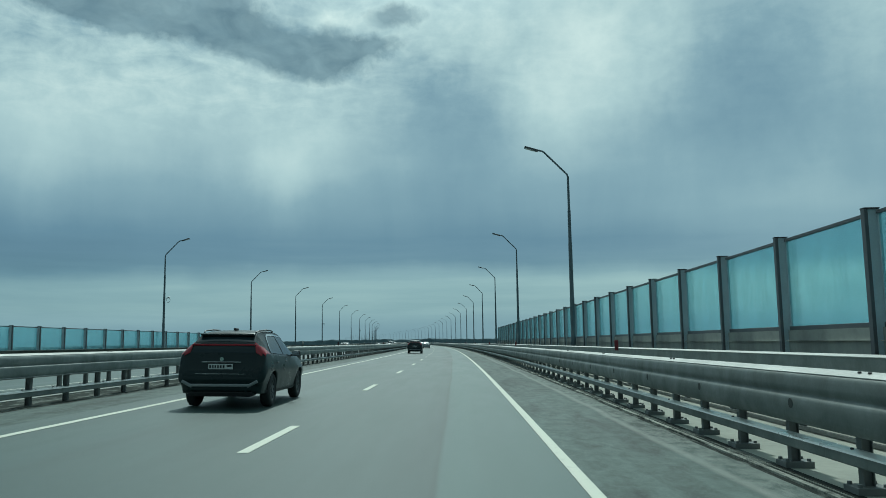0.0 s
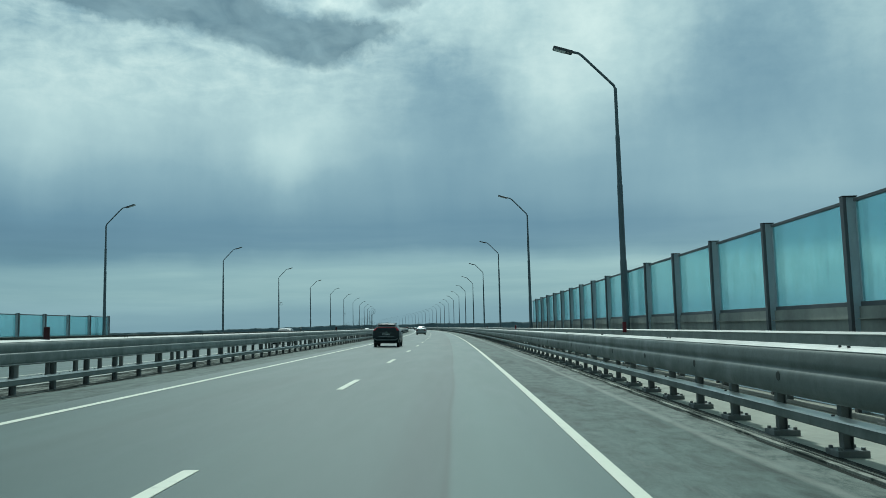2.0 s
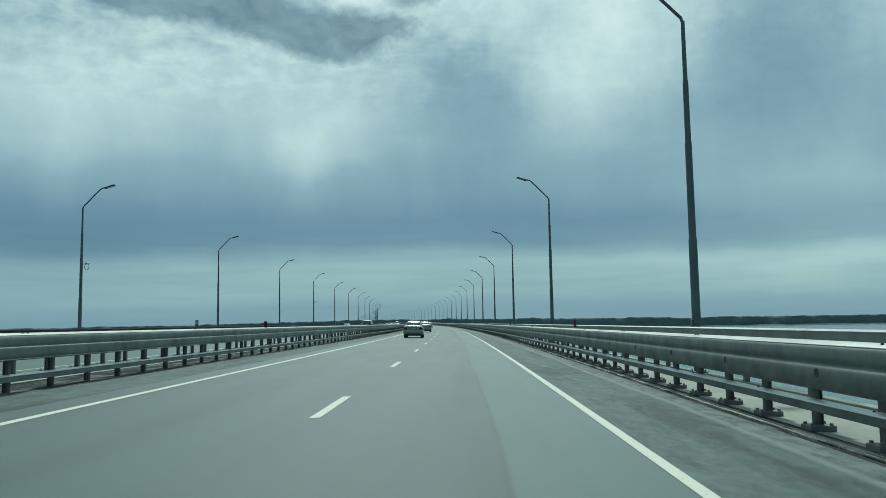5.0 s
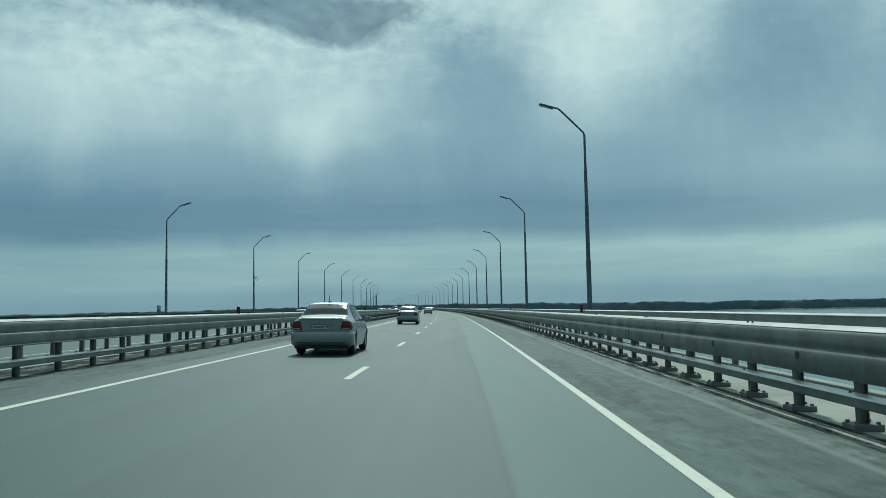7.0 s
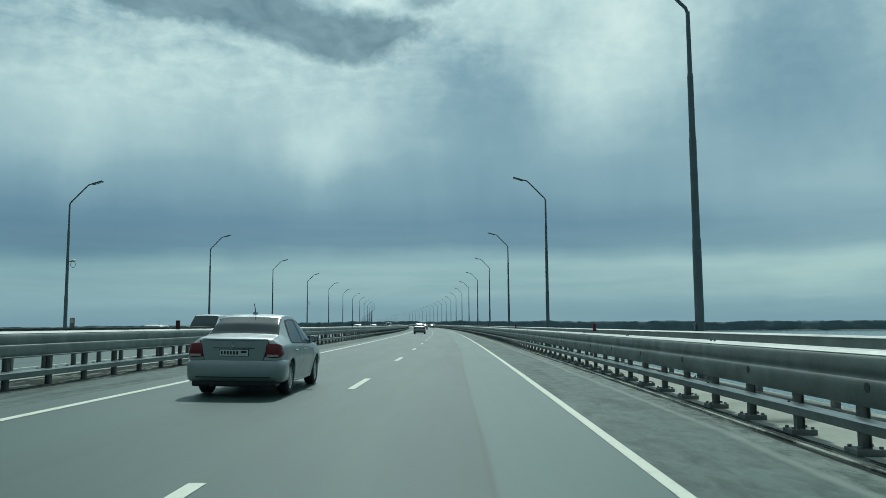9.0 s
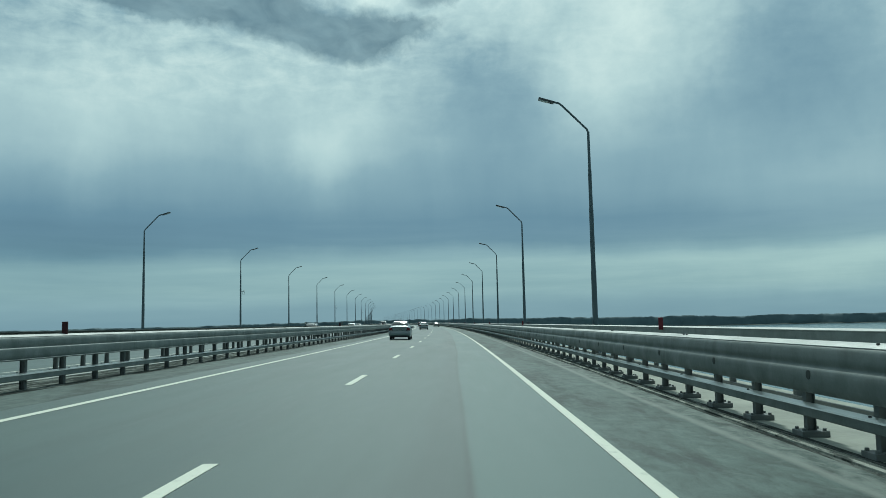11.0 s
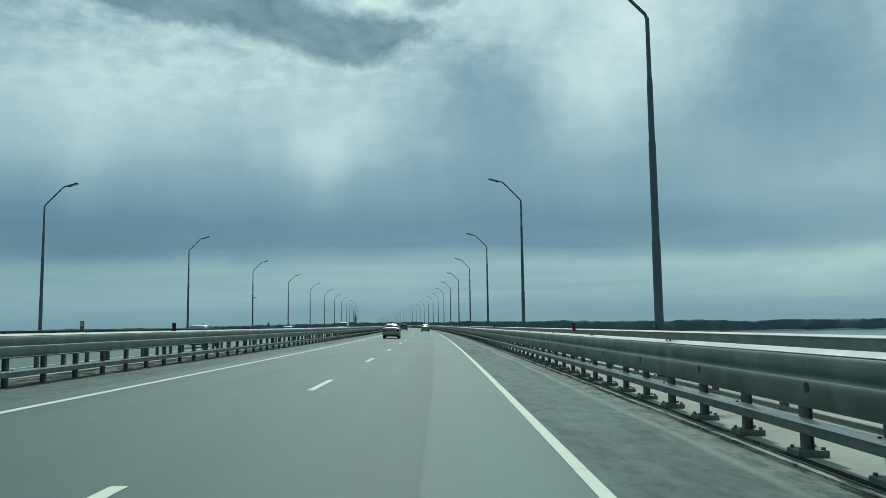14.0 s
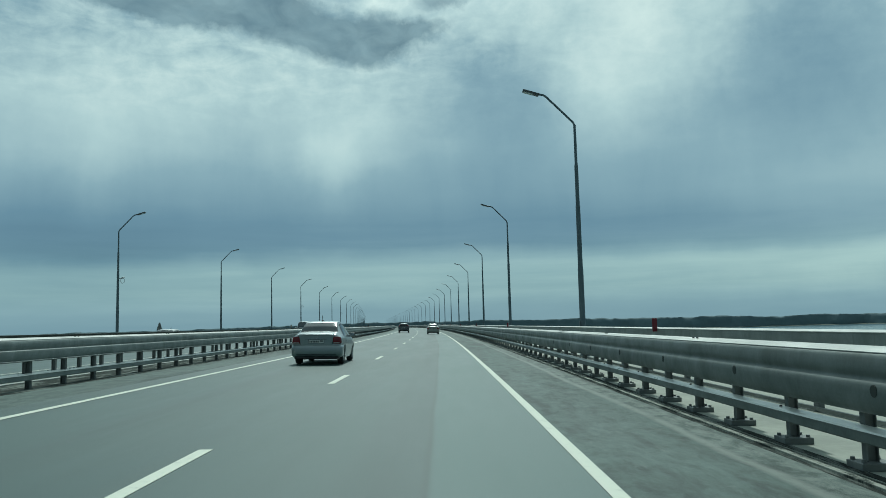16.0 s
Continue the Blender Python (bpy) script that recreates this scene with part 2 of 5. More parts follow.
def road_coat(name, base, light, shoulder=False):
    """Asphalt laid out by its own coordinates: along the road and across it, in metres."""
    def build(N, b):
        uv = N.put("ShaderNodeTexCoord").outputs["UV"]
        s, u, _ = N.xyz(uv)
        p = N.vec(u, s, 0.0)
        grain = N.noise(p, 55.0, 4, 0.7)
        patch = N.noise(N.vec(u, N.mul(s, 0.12), 0.0), 0.9, 5, 0.6)
        streak = N.noise(N.vec(N.mul(u, 2.2), N.mul(s, 0.03), 0.0), 1.0, 5, 0.6)
        col = N.mix(N.between(patch, 0.3, 0.7), base, light)
        tone = N.add(N.add(N.mul(N.add(grain, -0.5), 0.6), N.mul(N.add(streak, -0.5), 0.30)), 1.0)
        if not shoulder:
            # the seam between two paving widths, and wheel tracks polished on both sides of it
            wob = N.mul(N.add(N.noise(N.vec(0.0, s, 0.0), 0.035, 3), -0.5), 0.35)
            off = N.math("ABSOLUTE", N.add(N.add(u, 1.45), wob))
            seam = N.between(off, 0.0, 0.06, 0.30, 0.0)
            side = N.add(N.add(u, 1.45), wob)
            pale = N.between(side, -0.02, 0.05, 0.0, 0.36)
            dusk = N.mul(N.between(side, -0.75, -0.02, 0.0, -0.17), N.between(side, 0.0, 0.03, 1.0, 0.0))
            tone = N.add(N.add(N.add(tone, pale), dusk), N.mul(seam, -1.0))
            # smeared rubber and oil between the wheel tracks
            for mid in (-1.9, -5.6):
                wide = N.math("ABSOLUTE", N.add(u, -mid))
                oil = N.noise(N.vec(N.mul(u, 1.5), N.mul(s, 0.05), 7.0), 1.2, 5, 0.6)
                tone = N.add(tone, N.mul(N.between(wide, 0.1, 0.6, -0.14, 0.0), N.between(oil, 0.35, 0.65)))
            repair = N.noise(N.vec(N.mul(u, 0.5), N.mul(s, 0.04), 5.0), 1.0, 3, 0.5, 0.3)
            tone = N.add(tone, N.between(repair, 0.48, 0.54, -0.03, 0.06))
        else:
            crack = N.noise(N.vec(N.mul(u, 1.8), N.mul(s, 0.7), 0.0), 2.6, 8, 0.70, 0.8)
            dirt = N.noise(N.vec(N.mul(u, 1.6), N.mul(s, 0.7), 0.0), 2.4, 8, 0.74, 0.3)
            stain = N.noise(N.vec(N.mul(u, 1.0), N.mul(s, 0.16), 3.0), 1.1, 5, 0.62, 0.5)
            tone = N.add(tone, N.between(dirt, 0.36, 0.62, -0.34, 0.20))
            tone = N.add(tone, N.between(stain, 0.50, 0.60, 0.0, -0.30))
            # oblong repairs of another asphalt
            cells = N.vec(N.math("FLOOR", N.mul(N.add(u, 0.4), 0.9)), N.math("FLOOR", N.add(N.mul(s, 0.19), N.math("FLOOR", N.mul(u, 0.9)))), 0.0)
            pick = N.put("ShaderNodeTexWhiteNoise")
            N.wire(cells, pick.inputs["Vector"])
            tone = N.add(tone, N.between(pick.outputs["Value"], 0.55, 0.60, 0.0, -0.12))
            # pale dust: in the cracks, in a ridge swept along the kerb and scattered between the two
            drift = N.mul(N.add(N.noise(N.vec(0.0, s, 0.0), 0.12, 4), -0.5), 0.4)
            from_ridge = N.add(N.add(u, -1.50), drift)
            ridge = N.mul(N.between(N.math("ABSOLUTE", from_ridge), 0.02, 0.10, 0.66, 0.0), N.between(crack, 0.34, 0.50, 0.6, 1.0))
            strewn = N.mul(N.between(from_ridge, 0.0, 0.15, 0.0, 0.5), N.between(dirt, 0.42, 0.58))
            dust = N.add(N.add(ridge, strewn), N.between(crack, 0.58, 0.72, 0.0, 0.25))
        tone = N.math("MAXIMUM", tone, 0.45)
        col = N.mix(1.0, col, N.vec(tone, tone, tone), "MULTIPLY")
        if shoulder:
            col = N.mix(N.math("MINIMUM", dust, 0.9), col, (0.235, 0.258, 0.232))
        N.wire(col, b.inputs["Base Color"])
        N.wire(N.between(patch, 0.3, 0.7, 0.62, 0.76) if shoulder else N.between(patch, 0.3, 0.7, 0.47, 0.58), b.inputs["Roughness"])
        N.wire(N.bump(grain, 0.35, 0.008), b.inputs["Normal"])
        b.inputs["Specular IOR Level"].default_value = 0.22 if shoulder else 0.42
    return material(name, build)


def concrete(name, base, stain):
    def build(N, b):
        p = N.put("ShaderNodeTexCoord").outputs["Object"]
        big = N.noise(p, 0.7, 6, 0.6)
        small = N.noise(p, 9.0, 6, 0.65)
        col = N.mix(N.between(big, 0.35, 0.68), base, stain)
        t = N.add(N.mul(N.add(small, -0.5), 0.35), 1.0)
        N.wire(N.mix(1.0, col, N.vec(t, t, t), "MULTIPLY"), b.inputs["Base Color"])
        N.wire(N.bump(small, 0.3, 0.01), b.inputs["Normal"])
        b.inputs["Specular IOR Level"].default_value = 0.2
    return material(name, build, 0.0, 0.85)


def worn_kerb(name, pale, dark):
    """Cast kerb, chipped and half buried in dirt, laid out along the road."""
    def build(N, b):
        s, u, _ = N.xyz(N.put("ShaderNodeTexCoord").outputs["UV"])
        heap = N.noise(N.vec(N.mul(u, 5.0), N.mul(s, 0.8), 0.0), 1.0, 7, 0.7, 0.5)
        chip = N.noise(N.vec(u, s, 0.0), 9.0, 5, 0.7)
        col = N.mix(N.between(N.add(N.mul(heap, 0.75), N.mul(chip, 0.25)), 0.46, 0.56), pale, dark)
        t = N.add(N.mul(N.add(chip, -0.5), 0.6), 1.0)
        N.wire(N.mix(1.0, col, N.vec(t, t, t), "MULTIPLY"), b.inputs["Base Color"])
        N.wire(N.bump(N.add(heap, N.mul(chip, 0.3)), 0.5, 0.03), b.inputs["Normal"])
        b.inputs["Specular IOR Level"].default_value = 0.1
    return material(name, build, 0.0, 0.9)


def grit(name, dark, pale):
    """Ragged drifts of dark dirt and painted rail shade over paler ground, laid out along the road."""
    def build(N, b):
        s, u, _ = N.xyz(N.put("ShaderNodeTexCoord").outputs["UV"])
        drift = N.noise(N.vec(N.mul(u, 1.6), N.mul(s, 0.30), 0.0), 2.0, 8, 0.70, 0.9)
        grain = N.noise(N.vec(u, s, 0.0), 26.0, 4, 0.7)
        t = N.add(N.mul(N.add(grain, -0.5), 0.7), 1.0)
        N.wire(N.mix(1.0, N.mix(N.between(drift, 0.50, 0.58), dark, pale), N.vec(t, t, t), "MULTIPLY"), b.inputs["Base Color"])
        N.wire(N.bump(N.add(drift, N.mul(grain, 0.2)), 0.6, 0.05), b.inputs["Normal"])
        b.inputs["Specular IOR Level"].default_value = 0.05
    return material(name, build, 0.0, 0.9)


def galvanised(name, base, dark, roughness=0.5, metallic=0.55):
    """Zinc-coated steel with spangle, runs of rust-brown dirt and dull patches."""
    def build(N, b):
        p = N.put("ShaderNodeTexCoord").outputs["Object"]
        x, y, z = N.xyz(p)
        big = N.noise(p, 0.8, 5, 0.6)
        run = N.noise(N.vec(N.mul(x, 3.0), N.mul(y, 3.0), N.mul(z, 0.5)), 3.0, 5, 0.65)
        fine = N.noise(p, 30.0, 4, 0.6)
        col = N.mix(N.between(big, 0.3, 0.7), base, dark)
        col = N.mix(N.between(run, 0.56, 0.72, 0.0, 0.55), col, dark)
        t = N.add(N.mul(N.add(fine, -0.5), 0.25), 1.0)
        N.wire(N.mix(1.0, col, N.vec(t, t, t), "MULTIPLY"), b.inputs["Base Color"])
        N.wire(N.between(big, 0.3, 0.7, roughness - 0.1, roughness + 0.12), b.inputs["Roughness"])
    return material(name, build, metallic, roughness)


def rail_steel(name, base, dark, roughness=0.55):
    """Old zinc on a rolled beam: streaks along it, dull blotches, splashed dirt and thin rust runs."""
    def build(N, b):
        p = N.put("ShaderNodeTexCoord").outputs["Object"]
        x, y, z = N.xyz(p)
        streak = N.noise(N.vec(N.mul(x, 4.0), N.mul(y, 0.35), N.mul(z, 22.0)), 1.0, 5, 0.65)
        blot = N.noise(p, 1.7, 6, 0.66, 0.4)
        run = N.noise(N.vec(0.0, N.mul(y, 9.0), N.mul(z, 1.2)), 1.0, 5, 0.65)
        fine = N.noise(p, 34.0, 4, 0.65)
        col = N.mix(N.between(blot, 0.34, 0.66), base, dark)
        col = N.mix(N.between(streak, 0.50, 0.72, 0.0, 0.6), col, dark)
        col = N.mix(N.between(run, 0.60, 0.76, 0.0, 0.5), col, (dark[0] * 0.62, dark[1] * 0.58, dark[2] * 0.54))
        t = N.add(N.add(N.mul(N.add(fine, -0.5), 0.35), N.mul(N.add(streak, -0.5), 0.35)), 1.0)
        N.wire(N.mix(1.0, col, N.vec(t, t, t), "MULTIPLY"), b.inputs["Base Color"])
        N.wire(N.between(blot, 0.3, 0.7, roughness - 0.1, roughness + 0.14), b.inputs["Roughness"])
        N.wire(N.bump(N.add(N.mul(blot, 0.6), N.mul(fine, 0.1)), 0.25, 0.02), b.inputs["Normal"])
    return material(name, build, 0.15, roughness)


def paint_line(name):
    def build(N, b):
        p = N.put("ShaderNodeTexCoord").outputs["Object"]
        wear = N.noise(p, 7.0, 7, 0.7)
        blot = N.noise(p, 1.3, 4, 0.6)
        worn = N.mul(N.between(wear, 0.55, 0.74), N.between(blot, 0.3, 0.7, 0.15, 0.8))
        N.wire(N.mix(worn, (0.60, 0.62, 0.525), (0.19, 0.22, 0.20)), b.inputs["Base Color"])
    return material(name, build, 0.0, 0.7)


def tinted_pane(name, tint):
    """Clear acrylic sheet, coloured through, with dust that dulls it."""
    m = bpy.data.materials.new(name)
    m.use_nodes = True
    N = Nodes(m.node_tree)
    m.node_tree.nodes.clear()
    p = N.put("ShaderNodeTexCoord").outputs["Object"]
    x, y, z = N.xyz(p)
    dust = N.noise(p, 1.6, 6, 0.6)
    runs = N.noise(N.vec(N.mul(x, 7.0), N.mul(y, 7.0), N.mul(z, 0.5)), 1.4, 5, 0.65)
    clear = N.put("ShaderNodeBsdfTransparent")
    N.wire(N.mix(N.between(runs, 0.58, 0.72, 0.0, 0.3), tint, (tint[0] * 0.55, tint[1] * 0.6, tint[2] * 0.65)), clear.inputs[0])
    film = N.put("ShaderNodeBsdfDiffuse")
    N.wire((0.40, 0.80, 0.88, 1), film.inputs[0])
    glow = N.put("ShaderNodeBsdfTranslucent")
    N.wire((0.46, 0.93, 1.0, 1), glow.inputs[0])
    dull = N.put("ShaderNodeMixShader")
    dull.inputs[0].default_value = 0.5
    N.tree.links.new(film.outputs[0], dull.inputs[1])
    N.tree.links.new(glow.outputs[0], dull.inputs[2])
    body = N.put("ShaderNodeMixShader")
    N.wire(N.between(dust, 0.3, 0.75, 0.09, 0.24), body.inputs[0])
    N.tree.links.new(clear.outputs[0], body.inputs[1])
    N.tree.links.new(dull.outputs[0], body.inputs[2])
    shine = N.put("ShaderNodeBsdfGlossy")
    shine.inputs["Roughness"].default_value = 0.08
    fres = N.put("ShaderNodeFresnel")
    fres.inputs[0].default_value = 1.45
    both = N.put("ShaderNodeMixShader")
    N.wire(N.mul(fres.outputs[0], 0.45), both.inputs[0])
    N.tree.links.new(body.outputs[0], both.inputs[1])
    N.tree.links.new(shine.outputs[0], both.inputs[2])
    out = N.put("ShaderNodeOutputMaterial")
    N.tree.links.new(both.outputs[0], out.inputs[0])
    return m


def water_coat(name):
    def build(N, b):
        p = N.put("ShaderNodeTexCoord").outputs["Object"]
        x, y, z = N.xyz(p)
        wave = N.noise(p, 0.35, 5, 0.6)
        broad = N.noise(N.vec(N.mul(x, 0.003), N.mul(y, 0.012), 0.0), 1.0, 4, 0.5)
        N.wire(N.mix(N.between(broad, 0.35, 0.65), (0.05, 0.10, 0.12), (0.09, 0.15, 0.16)), b.inputs["Base Color"])
        N.wire(N.bump(wave, 0.25, 0.5), b.inputs["Normal"])
        b.inputs["IOR"].default_value = 1.33
    return material(name, build, 0.0, 0.16)


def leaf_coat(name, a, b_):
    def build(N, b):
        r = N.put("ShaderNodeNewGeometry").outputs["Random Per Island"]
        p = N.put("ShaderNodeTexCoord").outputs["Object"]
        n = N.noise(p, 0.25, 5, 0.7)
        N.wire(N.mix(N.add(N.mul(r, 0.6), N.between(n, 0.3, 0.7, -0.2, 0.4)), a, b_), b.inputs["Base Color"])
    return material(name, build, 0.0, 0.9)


ASPHALT = road_coat("asphalt", (0.036, 0.069, 0.062), (0.045, 0.081, 0.074))
SHOULDER = road_coat("shoulder asphalt", (0.078, 0.110, 0.099), (0.112, 0.150, 0.136), True)
CONCRETE = concrete("walkway concrete", (0.385, 0.402, 0.348), (0.28, 0.298, 0.262))
# kerbside grit, its dark tone also standing in for the beam's shadow
SHADED_GRIT = grit("shaded grit", (0.030, 0.036, 0.033), (0.135, 0.150, 0.138))
MEDIAN_PALE = concrete("median concrete", (0.37, 0.395, 0.365), (0.26, 0.28, 0.255))
# median ground: dirt, with the rail's shadow painted into the dark tone
MEDIAN_SHADED_DIRT = grit("shaded median dirt", (0.042, 0.050, 0.045), (0.190, 0.210, 0.190))
WORN_KERB = worn_kerb("worn kerb", (0.34, 0.355, 0.315), (0.050, 0.060, 0.055))
KERB = concrete("kerb concrete", (0.20, 0.215, 0.19), (0.07, 0.08, 0.073))
PAINT = paint_line("road paint")
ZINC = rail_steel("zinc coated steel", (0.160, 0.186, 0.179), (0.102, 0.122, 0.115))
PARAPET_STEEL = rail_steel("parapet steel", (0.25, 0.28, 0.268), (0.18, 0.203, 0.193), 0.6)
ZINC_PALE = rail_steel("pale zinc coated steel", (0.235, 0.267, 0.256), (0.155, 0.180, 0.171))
# rail tops: light from above put into a paler zinc; small fittings share it
ZINC_TOP = galvanised("lightened zinc", (0.52, 0.53, 0.50), (0.40, 0.41, 0.39), 0.62, 0.1)
# lower rail's top: its bright lit line put into colour and gloss
ZINC_LEDGE = galvanised("lightened zinc lip", (0.62, 0.64, 0.61), (0.50, 0.52, 0.49), 0.36, 0.4)
ZINC_POST = galvanised("dull zinc", (0.20, 0.22, 0.215), (0.11, 0.122, 0.118), 0.65, 0.15)
POLE = galvanised("pole steel", (0.150, 0.198, 0.222), (0.108, 0.146, 0.166), 0.6, 0.15)
LAMP_GREY = plain("lamp housing", (0.10, 0.11, 0.12), 0.5)
LAMP_GLASS = plain("lamp cover", (0.55, 0.58, 0.58), 0.25, 0.0, 0.04)
SCREEN_POST = galvanised("screen post steel", (0.60, 0.72, 0.76), (0.47, 0.57, 0.61), 0.55, 0.1)
SCREEN_LOW = concrete("screen base panel", (0.41, 0.43, 0.395), (0.25, 0.266, 0.245))
PANE = tinted_pane("teal acrylic", (0.79, 0.99, 1.0))
MAROON = plain("dull maroon plate", (0.050, 0.007, 0.010), 0.5, 0.0, 0.15)
RED = plain("red reflector", (0.13, 0.008, 0.018), 0.35, 0.0, 0.1)
DARK = plain("black plastic", (0.018, 0.018, 0.02), 0.55, 0.0, 0.2)
DULL_DARK = plain("dull dark rubber", (0.045, 0.054, 0.051), 0.95, 0.0, 0.3, 30)
RUBBER = plain("tyre rubber", (0.036, 0.038, 0.038), 0.85, 0.0, 0.25, 20)
BOLT = plain("bolt steel", (0.06, 0.06, 0.06), 0.5, 0.6)
WATER = water_coat("river water")
# foliage colour lightened and blued to paint in the haze of distance
HAZED_WOODS = leaf_coat("hazed far woods", (0.105, 0.162, 0.182), (0.130, 0.188, 0.206))
BANK = concrete("bank sand", (0.16, 0.17, 0.14), (0.09, 0.11, 0.09))


# ---- mesh helpers ----
def link(name, bm, mat, parent=None, label="", smooth=False):
    me = bpy.data.meshes.new(name)
    bmesh.ops.recalc_face_normals(bm, faces=bm.faces)
    bm.to_mesh(me)
    bm.free()
    if mat:
        me.materials.append(mat)
    if smooth:
        for f in me.polygons:
            f.use_smooth = True
    ob = new(name, me)
    if parent:
        ob.parent = parent
    if label:
        tagged(ob, label)
    return ob


part = link


def empty(name, m=None):
    ob = new(name)
    ob.empty_display_size = 0.2
    if m is not None:
        ob.matrix_world = m
    return ob


def shared(name, mesh, parent, m):
    ob = new(name, mesh)
    ob.parent = parent
    ob.matrix_parent_inverse = Matrix.Identity(4)
    ob.matrix_basis = m
    return ob


def add_box(bm, lo, hi, bevel=0.0, m=None):
    vs = [bm.verts.new((x, y, z)) for x in (lo[0], hi[0]) for y in (lo[1], hi[1]) for z in (lo[2], hi[2])]
    fs = [bm.faces.new([vs[i] for i in f]) for f in ((0, 1, 3, 2), (4, 6, 7, 5), (0, 4, 5, 1), (2, 3, 7, 6), (0, 2, 6, 4), (1, 5, 7, 3))]
    if bevel:
        es = list({e for f in fs for e in f.edges})
        bmesh.ops.recalc_face_normals(bm, faces=fs)
        got = bmesh.ops.bevel(bm, geom=es, offset=bevel, segments=2, affect="EDGES", profile=0.6)
        vs = list({v for f in got["faces"] for v in f.verts} | {v for v in vs if v.is_valid})
    if m is not None:
        bmesh.ops.transform(bm, matrix=m, verts=[v for v in vs if v.is_valid])
    return bm


def add_tube(bm, a, b, r0, r1, sides=10, caps=True):
    a, b = Vector(a), Vector(b)
    d = (b - a).normalized()
    side = d.orthogonal().normalized()
    other = d.cross(side)
    rings = []
    for p, r in ((a, r0), (b, r1)):
        rings.append([bm.verts.new(p + (side * math.cos(i * 2 * math.pi / sides) + other * math.sin(i * 2 * math.pi / sides)) * r) for i in range(sides)])
    for i in range(sides):
        j = (i + 1) % sides
        bm.faces.new((rings[0][i], rings[0][j], rings[1][j], rings[1][i]))
    if caps:
        bm.faces.new(rings[0][::-1])
        bm.faces.new(rings[1])
    return bm


def add_pipe(bm, pts, r, sides=8, closed=False):
    """One bent pipe through the points, its rings joined."""
    pts = [Vector(p) for p in pts]
    n = len(pts)
    rings = []
    for i, p in enumerate(pts):
        a = pts[i - 1] if (i or closed) else p
        c = pts[(i + 1) % n] if (i < n - 1 or closed) else p
        d = (c - a).normalized()
        ref = Vector((0, 1, 0)) if abs(d.y) < 0.8 else Vector((1, 0, 0))
        side = d.cross(ref).normalized()
        other = d.cross(side)
        rings.append([bm.verts.new(p + (side * math.cos(k * 2 * math.pi / sides) + other * math.sin(k * 2 * math.pi / sides)) * r) for k in range(sides)])
    for i in range(n if closed else n - 1):
        a, c = rings[i], rings[(i + 1) % n]
        for k in range(sides):
            m = (k + 1) % sides
            bm.faces.new((a[k], a[m], c[m], c[k]))
    if not closed:
        bm.faces.new(rings[0][::-1])
        bm.faces.new(rings[-1])
    return bm


def sweep(name, outline, s0, s1, step, mat, parent=None, closed=False, uv=False, label=""):
    """Draws an outline of (u, z) along the bridge; z counts from the road at the right edge line."""
    n = max(2, int(round((s1 - s0) / step)) + 1)
    ss = np.linspace(s0, s1, n)
    k = len(outline)
    h = np.interp(ss, S_AXIS, HEAD)
    x, y, z = (np.interp(ss, S_AXIS, c) for c in (LINE_X, LINE_Y, LINE_Z))
    verts = np.empty((n, k, 3))
    for i, (u, dz) in enumerate(outline):
        verts[:, i, 0] = x + u * np.cos(h)
        verts[:, i, 1] = y + u * np.sin(h)
        verts[:, i, 2] = z + dz
    faces, coords = [], []
    m = k if closed else k - 1
    for a in range(n - 1):
        for i in range(m):
            j = (i + 1) % k
            faces.append((a * k + i, a * k + j, (a + 1) * k + j, (a + 1) * k + i))
            coords += [(ss[a], outline[i][0]), (ss[a], outline[j][0]), (ss[a + 1], outline[j][0]), (ss[a + 1], outline[i][0])]
    if closed:
        faces.append(tuple(range(k)))
        faces.append(tuple((n - 1) * k + i for i in reversed(range(k))))
        coords += [(0, 0)] * (2 * k)
    me = bpy.data.meshes.new(name)
    me.from_pydata(verts.reshape(-1, 3).tolist(), [], faces)
    if uv:
        layer = me.uv_layers.new(name="laid")
        layer.data.foreach_set("uv", np.array(coords, dtype=np.float32).ravel())
    me.materials.append(mat)
    me.update()
    ob = new(name, me)
    if parent:
        ob.parent = parent
    if label:
        tagged(ob, label)
    return ob


FAR_END = 1900.0


# ---- bridge deck ----
def lay(name, u0, u1, mat, lift=0.0, label="", category="road", depth=0.0):
    top = [(u0, ground_z(u0) + lift), (u1, ground_z(u1) + lift)]
    if depth:
        top = [(u0, ground_z(u0) + lift - depth)] + top + [(u1, ground_z(u1) + lift - depth)]
    ob = sweep(name, top, -50, FAR_END, 4.0, mat, uv=True)
    return tagged(ob, label, category, kind="structure")


road = lay("road", -8.1, 0.066, ASPHALT, 0, "grey worn asphalt carriageway with two lanes", "road")
lay("road", far_side(0.066), far_side(-8.1), ASPHALT, 0, "grey asphalt carriageway for oncoming traffic", "road")
